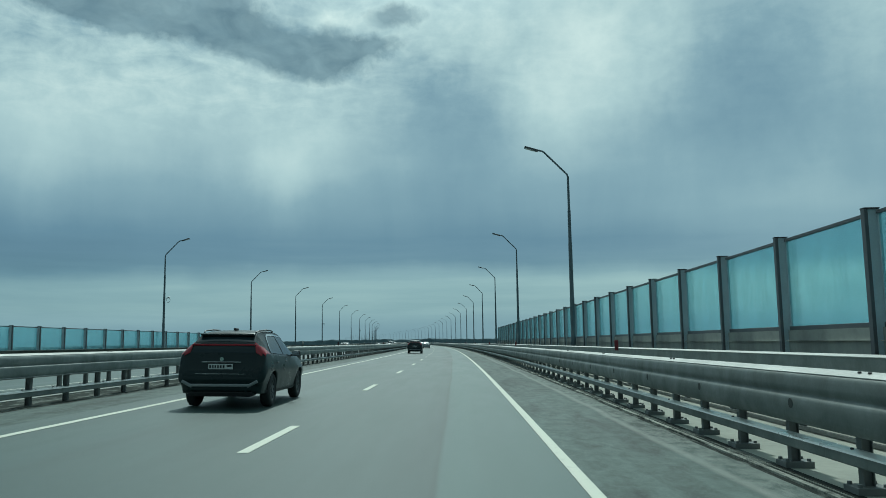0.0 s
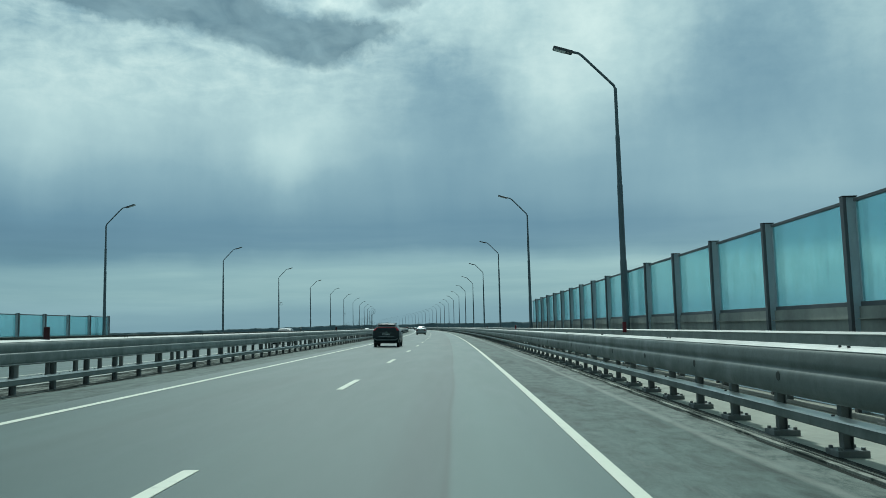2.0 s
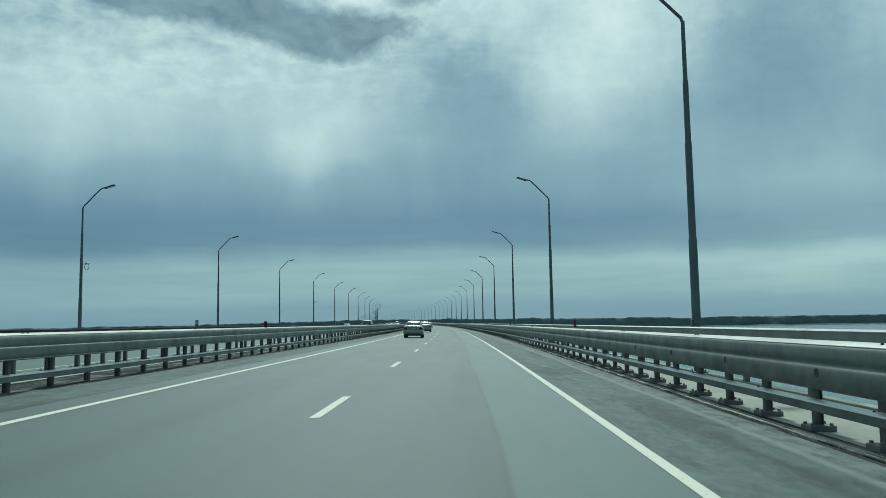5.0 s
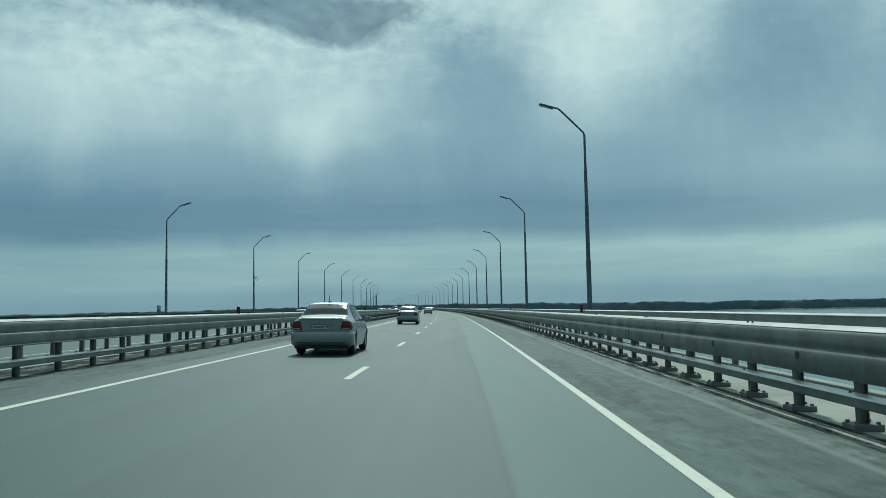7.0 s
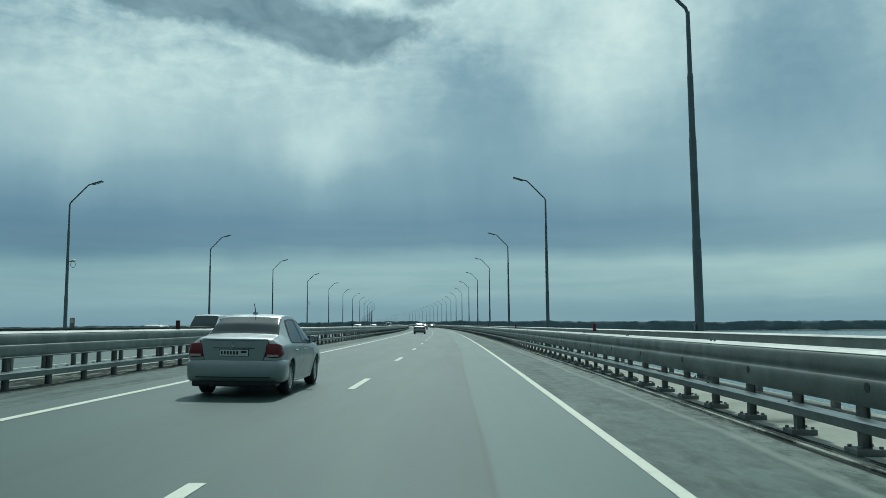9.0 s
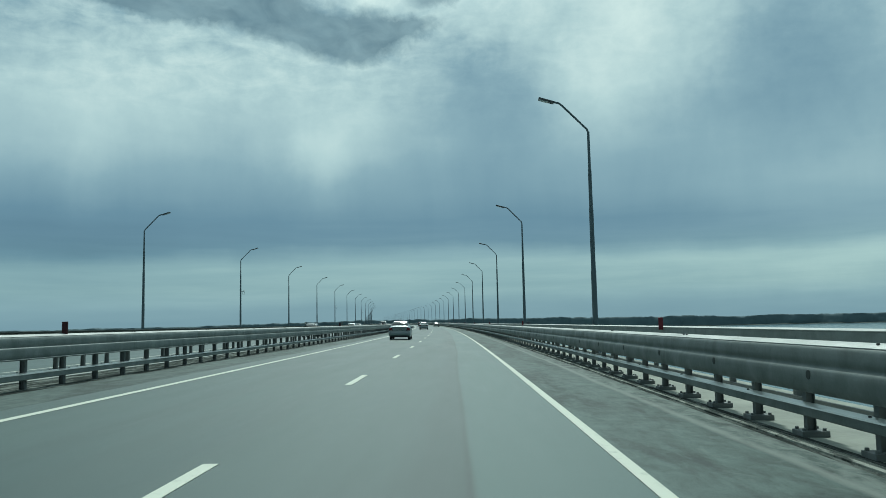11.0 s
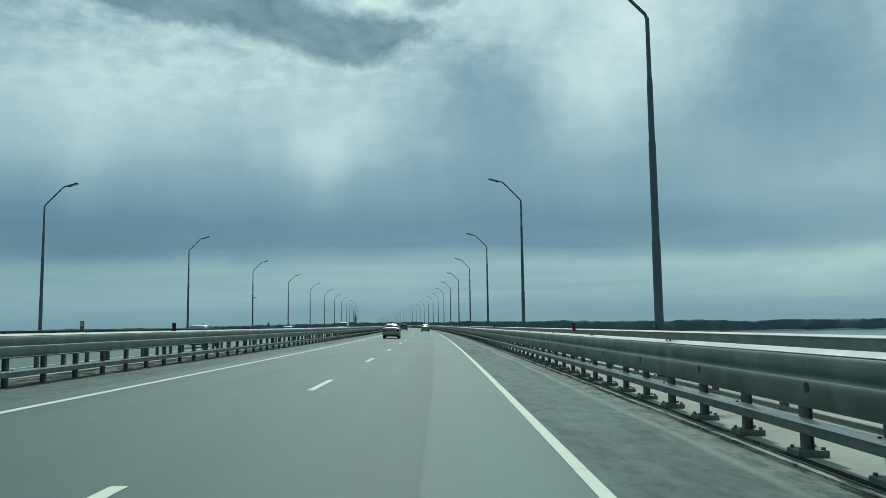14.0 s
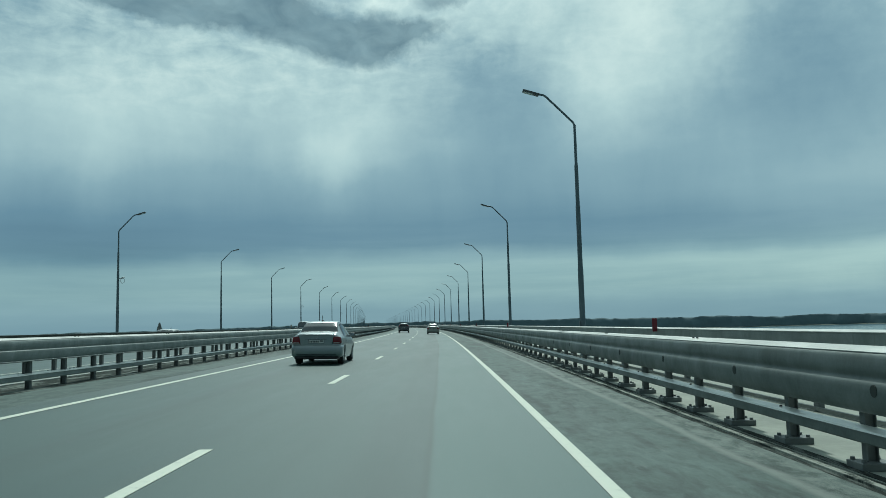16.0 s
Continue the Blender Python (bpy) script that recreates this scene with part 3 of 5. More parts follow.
for side in (0, 1):
    flip = far_side if side else (lambda u: u)

    def band(name, a, b, mat, lift, label, category="pavement", depth=0.0, flip=flip):
        u0, u1 = sorted((flip(a), flip(b)))
        return lay(name, u0, u1, mat, lift, label, category, depth)

    band("shoulder", 0.066, 1.93, SHOULDER, 0.0, "stained patched asphalt shoulder beside the edge line")
    band("shoulder", -9.42, -8.1, SHOULDER, 0.0, "dusty asphalt shoulder along the median rail")
    # gutters and inner strip: grit plus the beam's shadow painted as dark bands
    band("gutter", 1.93, 2.00, SHADED_GRIT, 0.0, "grit along the kerb with the rail's shade painted in")
    band("kerb", 2.00, 2.07, WORN_KERB, 0.022, "low chipped concrete kerb strip, half buried", "kerb", 0.08)
    band("gutter", 2.07, 2.14, SHADED_GRIT, 0.010, "grit between the kerb strips with the rail's shade painted in")
    band("kerb", 2.145, 2.24, SHADED_GRIT, 0.026, "concrete edge strip under the rail, the rail's shade put into its colour", "kerb", 0.1)
    band("walkway", 2.14, 4.56, CONCRETE, 0.02, "pale concrete service strip behind the guard rail", "pavement", 0.9)
lay("median", far_side(-10.95), -10.95, MEDIAN_PALE, 0.02, "pale concrete median between the two guard rails", "median", 0.1)
# these strips carry dirt and the rails' shade in one dark colour
lay("median_edge", -10.95, -9.42, MEDIAN_SHADED_DIRT, 0.003, "dirt and painted rail shade along the foot of the median rail", "median")
lay("median_edge", far_side(-9.42), far_side(-10.95), MEDIAN_SHADED_DIRT, 0.003, "strip of dirt and painted rail shade along the second median rail", "median")
# added strip: the second rail is lifted to fit the camera's view
lay("median_plinth", far_side(-9.55), far_side(-10.2), MEDIAN_PALE, 0.045, "low concrete strip, raised to fit the view, under the second median rail", "median", 0.1)
# deck girder below
sweep("bridge_girder", [(4.5, -0.95), (4.5, -0.2), (far_side(4.5), -0.2), (far_side(4.5), -0.95), (far_side(-1), -2.6), (-1, -2.6)], -50, FAR_END, 8.0, KERB, closed=True)
tagged(bpy.data.objects["bridge_girder"], "concrete box girder under the bridge deck", "bridge", kind="structure")

for s_line, width in ((-0.01, 0.13), (-2 * LANE + 0.07, 0.155)):
    for u in (s_line, far_side(s_line)):
        z = ground_z(u)
        e = width / 2
        ob = sweep("edge_line", [(u - e, ground_z(u - e) + 0.005), (u + e, ground_z(u + e) + 0.005)], -50, FAR_END, 3.0, PAINT, uv=True)
        tagged(ob, "solid white painted edge line, slightly worn", "road marking", kind="structure")


def dash_mesh(length, width):
    bm = bmesh.new()
    add_box(bm, (-width / 2, 0, 0), (width / 2, length, 0.005))
    me = bpy.data.meshes.new("lane_dash")
    bm.to_mesh(me)
    bm.free()
    me.materials.append(PAINT)
    return me


DASH = dash_mesh(3.0, 0.14)
TILT = Matrix.Rotation(math.atan(FALL), 4, "Y")
for k in range(-3, 75):
    s = -0.93 + 12.0 * k + (2.8 if k > 30 else 0.0)
    u = -LANE
    climb = Matrix.Rotation(math.atan(float(np.interp(s, S_AXIS, SLOPE))), 4, "X")
    shared("lane_dash", DASH, road, stand(s, u, ground_z(u) + 0.001) @ climb @ TILT)


TAR = plain("tar", (0.016, 0.020, 0.019), 0.7, 0.0, 0.3, 20)


def tar_crack(length, width):
    """A filled crack: a thin wandering ridge of tar, along x."""
    bm = bmesh.new()
    left, right = [], []
    for i in range(9):
        x = length * i / 8
        y = 0.03 * noise.noise((x * 5.0, length * 3.1, 0.7))
        w = width * (0.25 + 0.75 * math.sin(math.pi * (i + 0.5) / 9)) / 2
        left.append(bm.verts.new((x, y + w, 0.004)))
        right.append(bm.verts.new((x, y - w, 0.004)))
    for i in range(8):
        bm.faces.new((right[i], right[i + 1], left[i + 1], left[i]))
    return bm


for s, u, length in ((24.4, -0.03, 0.5), (22.3, -0.02, 0.25), (18.6, 0.03, 0.16)):
    ob = link("tar_crack", tar_crack(length, 0.05), TAR, road)
    ob.matrix_world = stand(s, u, ground_z(u) + 0.004) @ TILT


# ---- guard rails ----
# outline of the two-wave beam: metres towards the road, height above the ground
FRONT = [(0.02, 1.035), (0.083, 0.998), (0.094, 0.985), (0.101, 0.965), (0.106, 0.925), (0.109, 0.885), (0.109, 0.862), (0.105, 0.843), (0.097, 0.824), (0.093, 0.810), (0.093, 0.800), (0.099, 0.788), (0.114, 0.775),
         (0.123, 0.762), (0.128, 0.745), (0.131, 0.705), (0.131, 0.655), (0.127, 0.610), (0.120, 0.572), (0.110, 0.545), (0.094, 0.522), (0.074, 0.508)]
WAVES = [(-0.06, 1.030), (-0.06, 1.045)] + FRONT + [(d - 0.014, z) for d, z in FRONT[::-1]]
# the median's beam: sharper folds, with ledges that catch the light
LEDGED = [(0.02, 1.035), (0.084, 0.998), (0.096, 0.975), (0.101, 0.935), (0.101, 0.880), (0.096, 0.845), (0.086, 0.826), (0.084, 0.818), (0.092, 0.812), (0.119, 0.806), (0.125, 0.800), (0.128, 0.785),
          (0.130, 0.740), (0.130, 0.680), (0.126, 0.640), (0.116, 0.617), (0.108, 0.610), (0.112, 0.604), (0.134, 0.599), (0.138, 0.594), (0.134, 0.586), (0.100, 0.578)]
SHORT_WAVES = [(-0.06, 1.030), (-0.06, 1.045)] + LEDGED + [(d - 0.014, z - 0.004) for d, z in LEDGED[::-1]]


def post_meshes():
    """Post, bolted base plate and the bracket that holds the beam; +x points at the road."""
    bm = bmesh.new()
    for lo, hi in (((-0.05, -0.045, 0.0), (-0.042, 0.045, 0.93)), ((0.042, -0.045, 0.0), (0.05, 0.045, 0.93)), ((-0.042, -0.004, 0.0), (0.042, 0.004, 0.93))):
        add_box(bm, lo, hi)
    post = bpy.data.meshes.new("post")
    bm.to_mesh(post)
    bm.free()
    post.materials.append(ZINC_POST)
    bm = bmesh.new()
    add_box(bm, (-0.15, -0.13, 0.0), (0.15, 0.14, 0.065), 0.006)
    for x in (-0.11, 0.11):
        for y in (-0.095, 0.095):
            add_tube(bm, (x, y, 0.065), (x, y, 0.092), 0.022, 0.020, 6)
    plate = bpy.data.meshes.new("base_plate")
    bm.to_mesh(plate)
    bm.free()
    plate.materials.append(ZINC_POST)
    bm = bmesh.new()
    add_box(bm, (0.05, -0.04, 0.62), (0.125, 0.04, 0.93))
    arm = bpy.data.meshes.new("bracket")
    bm.to_mesh(arm)
    bm.free()
    arm.materials.append(ZINC_POST)
    bm = bmesh.new()
    add_tube(bm, (-0.03, 0, 0), (0.001, 0, 0), 0.058, 0.050, 12)
    eye = bpy.data.meshes.new("reflector")
    bm.to_mesh(eye)
    bm.free()
    eye.materials.append(DULL_DARK)
    bm = bmesh.new()
    add_tube(bm, (0, 0, 0), (0, 0, 0.016), 0.018, 0.014, 6)
    nut = bpy.data.meshes.new("bolt")
    bm.to_mesh(nut)
    bm.free()
    nut.materials.append(BOLT)
    return post, plate, arm, eye, nut


POST, BASE_PLATE, BRACKET, REFLECTOR, NUT = post_meshes()


def joined(name, pieces, parent, mat):
    """Many small pieces far off, in one mesh."""
    verts, faces = [], []
    for mesh, m in pieces:
        k = len(verts)
        verts += [tuple(m @ v.co) for v in mesh.vertices]
        faces += [tuple(k + i for i in f.vertices) for f in mesh.polygons]
    me = bpy.data.meshes.new(name)
    me.from_pydata(verts, [], faces)
    me.materials.append(mat)
    ob = new(name, me)
    ob.parent = parent
    return tagged(ob, kind="stuff")


def guard_rail(u, road_side, near, label, shift=0.9, plates=True, low_z=(0.256, 0.364), marks=False, steel=None, waves=WAVES, lower=True, pitch=1.5, base=0.02):
    steel = steel or ZINC
    rail = empty("guard_rail")
    tagged(rail, label, "guard rail", "guard rails along the bridge")
    g = ground_z(u)
    beam = sweep("beam", [(u + road_side * (d + 0.10), g + base + z) for d, z in waves], -45, FAR_END, 3.0, steel, rail, True)
    beam.data.polygons.foreach_set("use_smooth", [True] * len(beam.data.polygons))
    # cap over the beam, coloured paler to show light falling on top
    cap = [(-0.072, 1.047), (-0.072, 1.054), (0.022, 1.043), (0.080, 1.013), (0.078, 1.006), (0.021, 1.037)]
    sweep("top_flange", [(u + road_side * (d + 0.10), g + base + z) for d, z in cap], -45, FAR_END, 3.0, ZINC_TOP, rail, True, label="top flange with light from above put into its pale colour")
    z0, z1 = low_z
    low = [(0.090, z0 + 0.012), (0.090, z1 - 0.012), (0.100, z1), (0.190, z1), (0.200, z1 - 0.012), (0.200, z0 + 0.012), (0.190, z0), (0.100, z0)]
    if lower:
        sweep("lower_rail", [(u + road_side * d, g + base + z) for d, z in low], -45, FAR_END, 3.0, steel, rail, True)
        # cap of the lower rail, lightened as if lit from above
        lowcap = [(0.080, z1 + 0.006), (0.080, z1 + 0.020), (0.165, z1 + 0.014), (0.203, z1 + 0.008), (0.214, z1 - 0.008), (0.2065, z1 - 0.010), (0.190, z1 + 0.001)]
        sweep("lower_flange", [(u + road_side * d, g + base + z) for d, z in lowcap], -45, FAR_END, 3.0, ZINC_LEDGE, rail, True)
    turn = 180 if road_side < 0 else 0
    far = []
    k0, k1 = int(math.ceil((-30 - shift) / pitch)), int((860 - shift) / pitch)
    for k in range(k0, k1):
        s = shift + pitch * k
        m = stand(s, u, g + base, turn)
        if near[0] <= s < near[1]:
            shared("post", POST, rail, m)
            if plates:
                shared("base_plate", BASE_PLATE, rail, m)
            shared("bracket", BRACKET, rail, m)
            if lower and k % 2:
                shared("bolt", NUT, rail, m @ Matrix.Translation((0.125, 0.03, z1 + 0.016)))
            if k % 2 == 0 and marks:
                shared("reflector", REFLECTOR, rail, m @ Matrix.Translation((0.234, 0.55, 0.705)))
            if k % 4 == 1:
                for dy in (0.25, 0.42):
                    shared("bolt", NUT, rail, m @ Matrix.Translation((0.12, dy, 1.044)))
        elif s < 700 or k % 2:
            far.append((POST, m))
            far.append((BASE_PLATE, m))
    joined("far_post", far, rail, ZINC_POST)
    return rail


guard_rail(2.36, -1, (3, 430), "grey galvanised two-wave guard rail on bolted posts", 1.32, marks=True, pitch=1.497)
guard_rail(-9.78, 1, (14, 430), "grey galvanised median guard rail with pale top edge", 0.9, False, (0.205, 0.315), steel=ZINC_PALE, waves=SHORT_WAVES, base=-0.012)
guard_rail(far_side(-9.78), -1, (20, 430), "second median guard rail facing the oncoming lanes", 0.25, True, waves=SHORT_WAVES, lower=False, base=0.045)
guard_rail(far_side(2.36), 1, (30, 31), "guard rail along the far edge of the bridge")


def parapet(u, out, label):
    """Outer steel barrier at the deck's edge; out is +1 where the water lies at larger u."""
    ob = empty("parapet")
    tagged(ob, label, "parapet", "parapets at the bridge edges")
    g = ground_z(u) + 0.02
    face = [(0.00, 0.56), (-0.03, 0.58), (-0.035, 0.82), (-0.02, 0.84), (-0.035, 0.86), (-0.035, 1.09), (-0.03, 1.13), (0.06, 1.13), (0.06, 1.10), (0.0, 1.09)]
    sweep("beam", [(u + out * d, g + z) for d, z in face], -45, FAR_END, 3.0, PARAPET_STEEL, ob, True)
    # top edge lightened for sunlight and tilted towards the road
    sweep("top_flange", [(u + out * d, g + z) for d, z in ((-0.045, 1.122), (-0.045, 1.132), (0.07, 1.160), (0.07, 1.132))], -45, FAR_END, 3.0, ZINC_TOP, ob, True, label="top edge with light from above put into its pale colour")
    for z in (0.02, 0.27):
        sweep("lower_tube", [(u + out * d, g + z + e) for d, e in ((-0.05, 0), (-0.05, 0.05), (0, 0.05), (0, 0))], -45, FAR_END, 3.0, ZINC_POST, ob, True)
    far = []
    bm = bmesh.new()
    add_box(bm, (-0.05, -0.06, 0), (0.05, 0.06, 1.08))
    add_box(bm, (-0.12, -0.12, 0), (0.12, 0.12, 0.03))
    me = bpy.data.meshes.new("post")
    bm.to_mesh(me)
    bm.free()
    me.materials.append(ZINC_POST)
    for k in range(-12, 290):
        s = 2.0 + 3.0 * k
        m = stand(s, u + out * 0.055, g)
        if 4 <= s < 340 and out > 0:
            shared("post", me, ob, m)
        else:
            far.append((me, m))
    joined("far_post", far, ob, ZINC_POST)
    return ob


parapet(3.98, 1, "grey steel parapet with pale top edge at the deck edge")
parapet(far_side(3.98), -1, "grey steel parapet at the far deck edge")


# ---- noise screens ----
SCREEN_LINE = concrete("pale line", (0.55, 0.56, 0.50), (0.16, 0.16, 0.15))


def noise_screen(bay, drop=0.0):
    """One bay: an H-post, a teal acrylic pane in a frame, and a grey base panel; x to the water, y along the road."""
    ob = empty("noise_screen")
    bm = bmesh.new()
    for lo, hi in (((0.108, -0.04, 0), (0.12, 0.04, 3.13 - drop)), ((-0.045, -0.006, 0), (0.108, 0.006, 3.13 - drop))):
        add_box(bm, lo, hi)
    part("post", bm, SCREEN_POST, ob, "grey steel H-section post")
    # front flange coated darker than the post to paint its shaded edge
    bm = bmesh.new()
    add_box(bm, (-0.095, -0.05, 0), (-0.045, 0.05, 3.13 - drop), 0.004)
    part("front_flange", bm, LAMP_GREY, ob, "front flange, its shaded edge put into a dark coat")
    bm = bmesh.new()
    add_box(bm, (-0.100, -0.056, 3.13 - drop), (0.120, 0.056, 3.145 - drop), 0.004)
    part("post_cap", bm, DARK, ob)
    a, b = 0.08, bay - 0.08
    bm = bmesh.new()
    add_box(bm, (0.066, a, 1.58 - drop), (0.084, b, 3.06 - drop))
    pane = part("pane", bm, PANE, ob, "teal tinted translucent acrylic pane, dusty")
    pane.visible_shadow = False
    for name, z0, z1 in (("top_rail", 3.05 - drop, 3.10 - drop), ("bottom_rail", 1.52 - drop, 1.59 - drop)):
        bm = bmesh.new()
        add_box(bm, (0.040, a, z0), (0.100, b, z1), 0.006)
        part(name, bm, LAMP_GREY, ob)
    for y0, y1 in ((a, a + 0.03), (b - 0.03, b)):
        bm = bmesh.new()
        add_box(bm, (0.058, y0, 1.59 - drop), (0.098, y1, 3.05 - drop), 0.005)
        part("side_frame", bm, SCREEN_POST, ob)
    bm = bmesh.new()
    add_box(bm, (0.015, a, 0.05), (0.095, b, 1.52 - drop))
    for z in (0.45, 0.8, 1.12):
        add_box(bm, (0.000, a, z), (0.015, b, z + 0.03), 0.004)
    part("base_panel", bm, SCREEN_LOW, ob, "grey ribbed base panel")
    # thin strip added only to draw a pale line along the panel
    bm = bmesh.new()
    add_box(bm, (-0.025, a, 1.335 - drop), (0.015, b, 1.350 - drop))
    part("ledge", bm, SCREEN_LINE, ob, "thin strip added as a pale line on the base panel")
    return tagged(ob, "teal acrylic noise screen bay between grey steel posts", "noise screen", "noise screen bays")


LAMP_GAP, LAMP_R, LAMP_L = 30.0717, 38.77, 68.435
BAY = LAMP_GAP / 10
screen_end = LAMP_R + 2 * LAMP_GAP + 0.7
for u, turn, first_bay, step in ((4.46, 0, 31, 0), (far_side(4.46), 180, 24, 1)):
    screen = noise_screen(BAY, 0.42 if turn else 0.0)
    first = True
    for k in range(1, first_bay):
        s = screen_end - BAY * (k - step)
        m = stand(s, u, ground_z(u) + 0.02, turn)
        if first:
            screen.matrix_world = m
            first = False
        else:
            copy_thing(screen, m)


# ---- street lamps ----
def street_lamp(height):
    """A stepped steel pole with a bent arm; x points away from the road."""
    ob = empty("street_lamp")
    bm = bmesh.new()
    add_tube(bm, (0, 0, 0), (0, 0, 0.03), 0.24, 0.24, 16)
    for i in range(4):
        a = math.pi / 4 + i * math.pi / 2
        add_tube(bm, (0.18 * math.cos(a), 0.18 * math.sin(a), 0.03), (0.18 * math.cos(a), 0.18 * math.sin(a), 0.08), 0.02, 0.02, 6)
    part("base_plate", bm, POLE, ob)
    for name, z0, z1, r0, r1 in (("lower_pole", 0.03, 3.36, 0.116, 0.108), ("middle_pole", 3.36, 5.9, 0.096, 0.090), ("third_pole", 5.9, 7.55, 0.079, 0.074), ("upper_pole", 7.55, height, 0.060, 0.052)):
        bm = bmesh.new()
        add_tube(bm, (0, 0, z0), (0, 0, z1), r0, r1, 14)
        if z0 > 1:
            add_tube(bm, (0, 0, z0 - 0.02), (0, 0, z0 + 0.10), r0 + 0.017, r0 + 0.003, 14)
        part(name, bm, POLE, ob, smooth=False)
    bm = bmesh.new()
    pts = [(0, height - 0.05), (-0.05, height + 0.10), (-1.08, height + 1.16), (-1.20, height + 1.25), (-1.70, height + 1.37)]
    add_pipe(bm, [(x, 0, z) for x, z in pts], 0.044, 10)
    part("arm", bm, POLE, ob)
    head = Matrix.Translation((-1.55, 0, height + 1.32)) @ Matrix.Rotation(radians(17), 4, "Y")
    bm = bmesh.new()
    add_box(bm, (-0.52, -0.15, -0.05), (0.16, 0.15, 0.035), 0.03, head)
    lantern = part("lantern", bm, LAMP_GREY, ob, "flat grey lantern head")
    bm = bmesh.new()
    add_box(bm, (-0.48, -0.12, -0.062), (-0.08, 0.12, -0.05), 0.004, head)
    part("cover", bm, LAMP_GLASS, lantern)
    bm = bmesh.new()
    add_box(bm, (-0.135, -0.07, 1.0), (-0.115, 0.07, 1.35), 0.006)
    part("hatch", bm, POLE, ob)
    return tagged(ob, "grey stepped steel street lamp with bent arm", "street lamp", "street lamps along the bridge")


def camera_box():
    """A small traffic camera on a bracket with a looped cable."""
    ob = empty("traffic_camera")
    bm = bmesh.new()
    add_box(bm, (-0.03, -0.02, -0.02), (0.30, 0.02, 0.02), 0.005)
    part("bracket", bm, DARK, ob)
    bm = bmesh.new()
    add_tube(bm, (0.30, 0.14, 0.08), (0.30, -0.22, 0.04), 0.06, 0.06, 12)
    part("housing", bm, LAMP_GLASS, ob, "pale round camera housing")
    bm = bmesh.new()
    add_pipe(bm, [(0.24 + 0.15 * math.cos(i * math.pi / 10), 0.0, -0.18 + 0.2 * math.sin(i * math.pi / 10)) for i in range(20)], 0.014, 6, True)
    part("cable_loop", bm, DARK, ob)
    return tagged(ob, "small pale traffic camera with looped cable on a lamp pole", "camera", "traffic cameras")


z_foot = ground_z(4.27) + 0.02
lamp = street_lamp(9.187 - z_foot)
placed = False
for k in range(-1, 48):
    s = LAMP_R + LAMP_GAP * k
    m = stand(s, 4.27, z_foot)
    if not placed:
        lamp.matrix_world = m
        placed = True
    else:
        copy_thing(lamp, m)
box = camera_box()
box_placed = False
for k in range(-1, 42):
    s = LAMP_L + LAMP_GAP * k
    u = -25.94
    copy_thing(lamp, stand(s, u, z_foot - 0.09, 180))
    if k % 3 == 0 and k < 22:
        m = stand(s, u + 0.11, 5.45)
        if box_placed:
            copy_thing(box, m)
        else:
            box.matrix_world = m
            box_placed = True


# ---- red delineators on the parapet ----
def delineator(coat, label):
    ob = empty("delineator")
    bm = bmesh.new()
    add_box(bm, (0.02, -0.02, 0.02), (0.07, 0.02, 0.05))
    part("clip", bm, ZINC_POST, ob)
    bm = bmesh.new()
    add_box(bm, (-0.068, -0.022, 0.0), (0.052, 0.022, 0.325), 0.012)
    part("plate", bm, coat, ob, "red reflective plate")
    return tagged(ob, label, "delineator", "red delineators")


def place_marks(thing, places):
    """The first stands as it was built, the rest are copies."""
    thing.matrix_world = stand(*places[0])
    for place in places[1:]:
        copy_thing(thing, stand(*place))


stations = [27.1, 67.4, 107.0, 147.2, 189.2, 231.4, 267.8, 307.3, 349.6, 387.9] + [428.0 + 40.0 * k for k in range(6)]
place_marks(delineator(RED, "dark red delineator plate clamped to a steel rail"), [(s, 3.90, 1.0) for s in stations])
place_marks(delineator(MAROON, "dull maroon delineator plate on the median rail"), [(18.1 + 40.87 * k, -9.70, 1.16) for k in range(1, 16) if k != 9])


# their backs on the second median rail are bare grey
back = empty("delineator")
bm = bmesh.new()
add_box(bm, (-0.06, -0.022, 0.0), (0.06, 0.022, 0.36), 0.012)
part("plate", bm, ZINC_POST, back, "bare grey plate")
bm = bmesh.new()
add_box(bm, (-0.045, -0.026, 0.22), (0.045, -0.022, 0.34))
part("reflector", bm, ZINC_TOP, back, "pale reflective square")
tagged(back, "grey delineator with pale square on the median rail", "delineator", "delineators on the median")
back.matrix_world = stand(138.8 - 40.92 * 3, -11.9, 1.20)
for k in range(-2, 12):
    copy_thing(back, stand(138.8 + 40.92 * k, -11.9, 1.20))


# ---- signs at the far edge ----
def triangle_sign():
    ob = empty("road_sign")
    bm = bmesh.new()
    add_tube(bm, (0, 0, 0), (0, 0, 2.05), 0.035, 0.035, 10)
    part("post", bm, ZINC_POST, ob)
    bm = bmesh.new()
    w = 0.26
    tri = [(-w, 1.45), (w, 1.45), (0.05, 2.12), (-0.05, 2.12)]
    lo = [bm.verts.new((x, -0.06, z)) for x, z in tri]
    hi = [bm.verts.new((x, -0.04, z)) for x, z in tri]
    bm.faces.new(lo)
    bm.faces.new(hi[::-1])
    for i in range(4):
        bm.faces.new((lo[i], lo[(i + 1) % 4], hi[(i + 1) % 4], hi[i]))
    part("plate", bm, ZINC_POST, ob, "bare grey back of the plate")
    return tagged(ob, "triangular road sign seen from its grey back", "road sign")


triangle_sign().matrix_world = stand(436, -25.0)

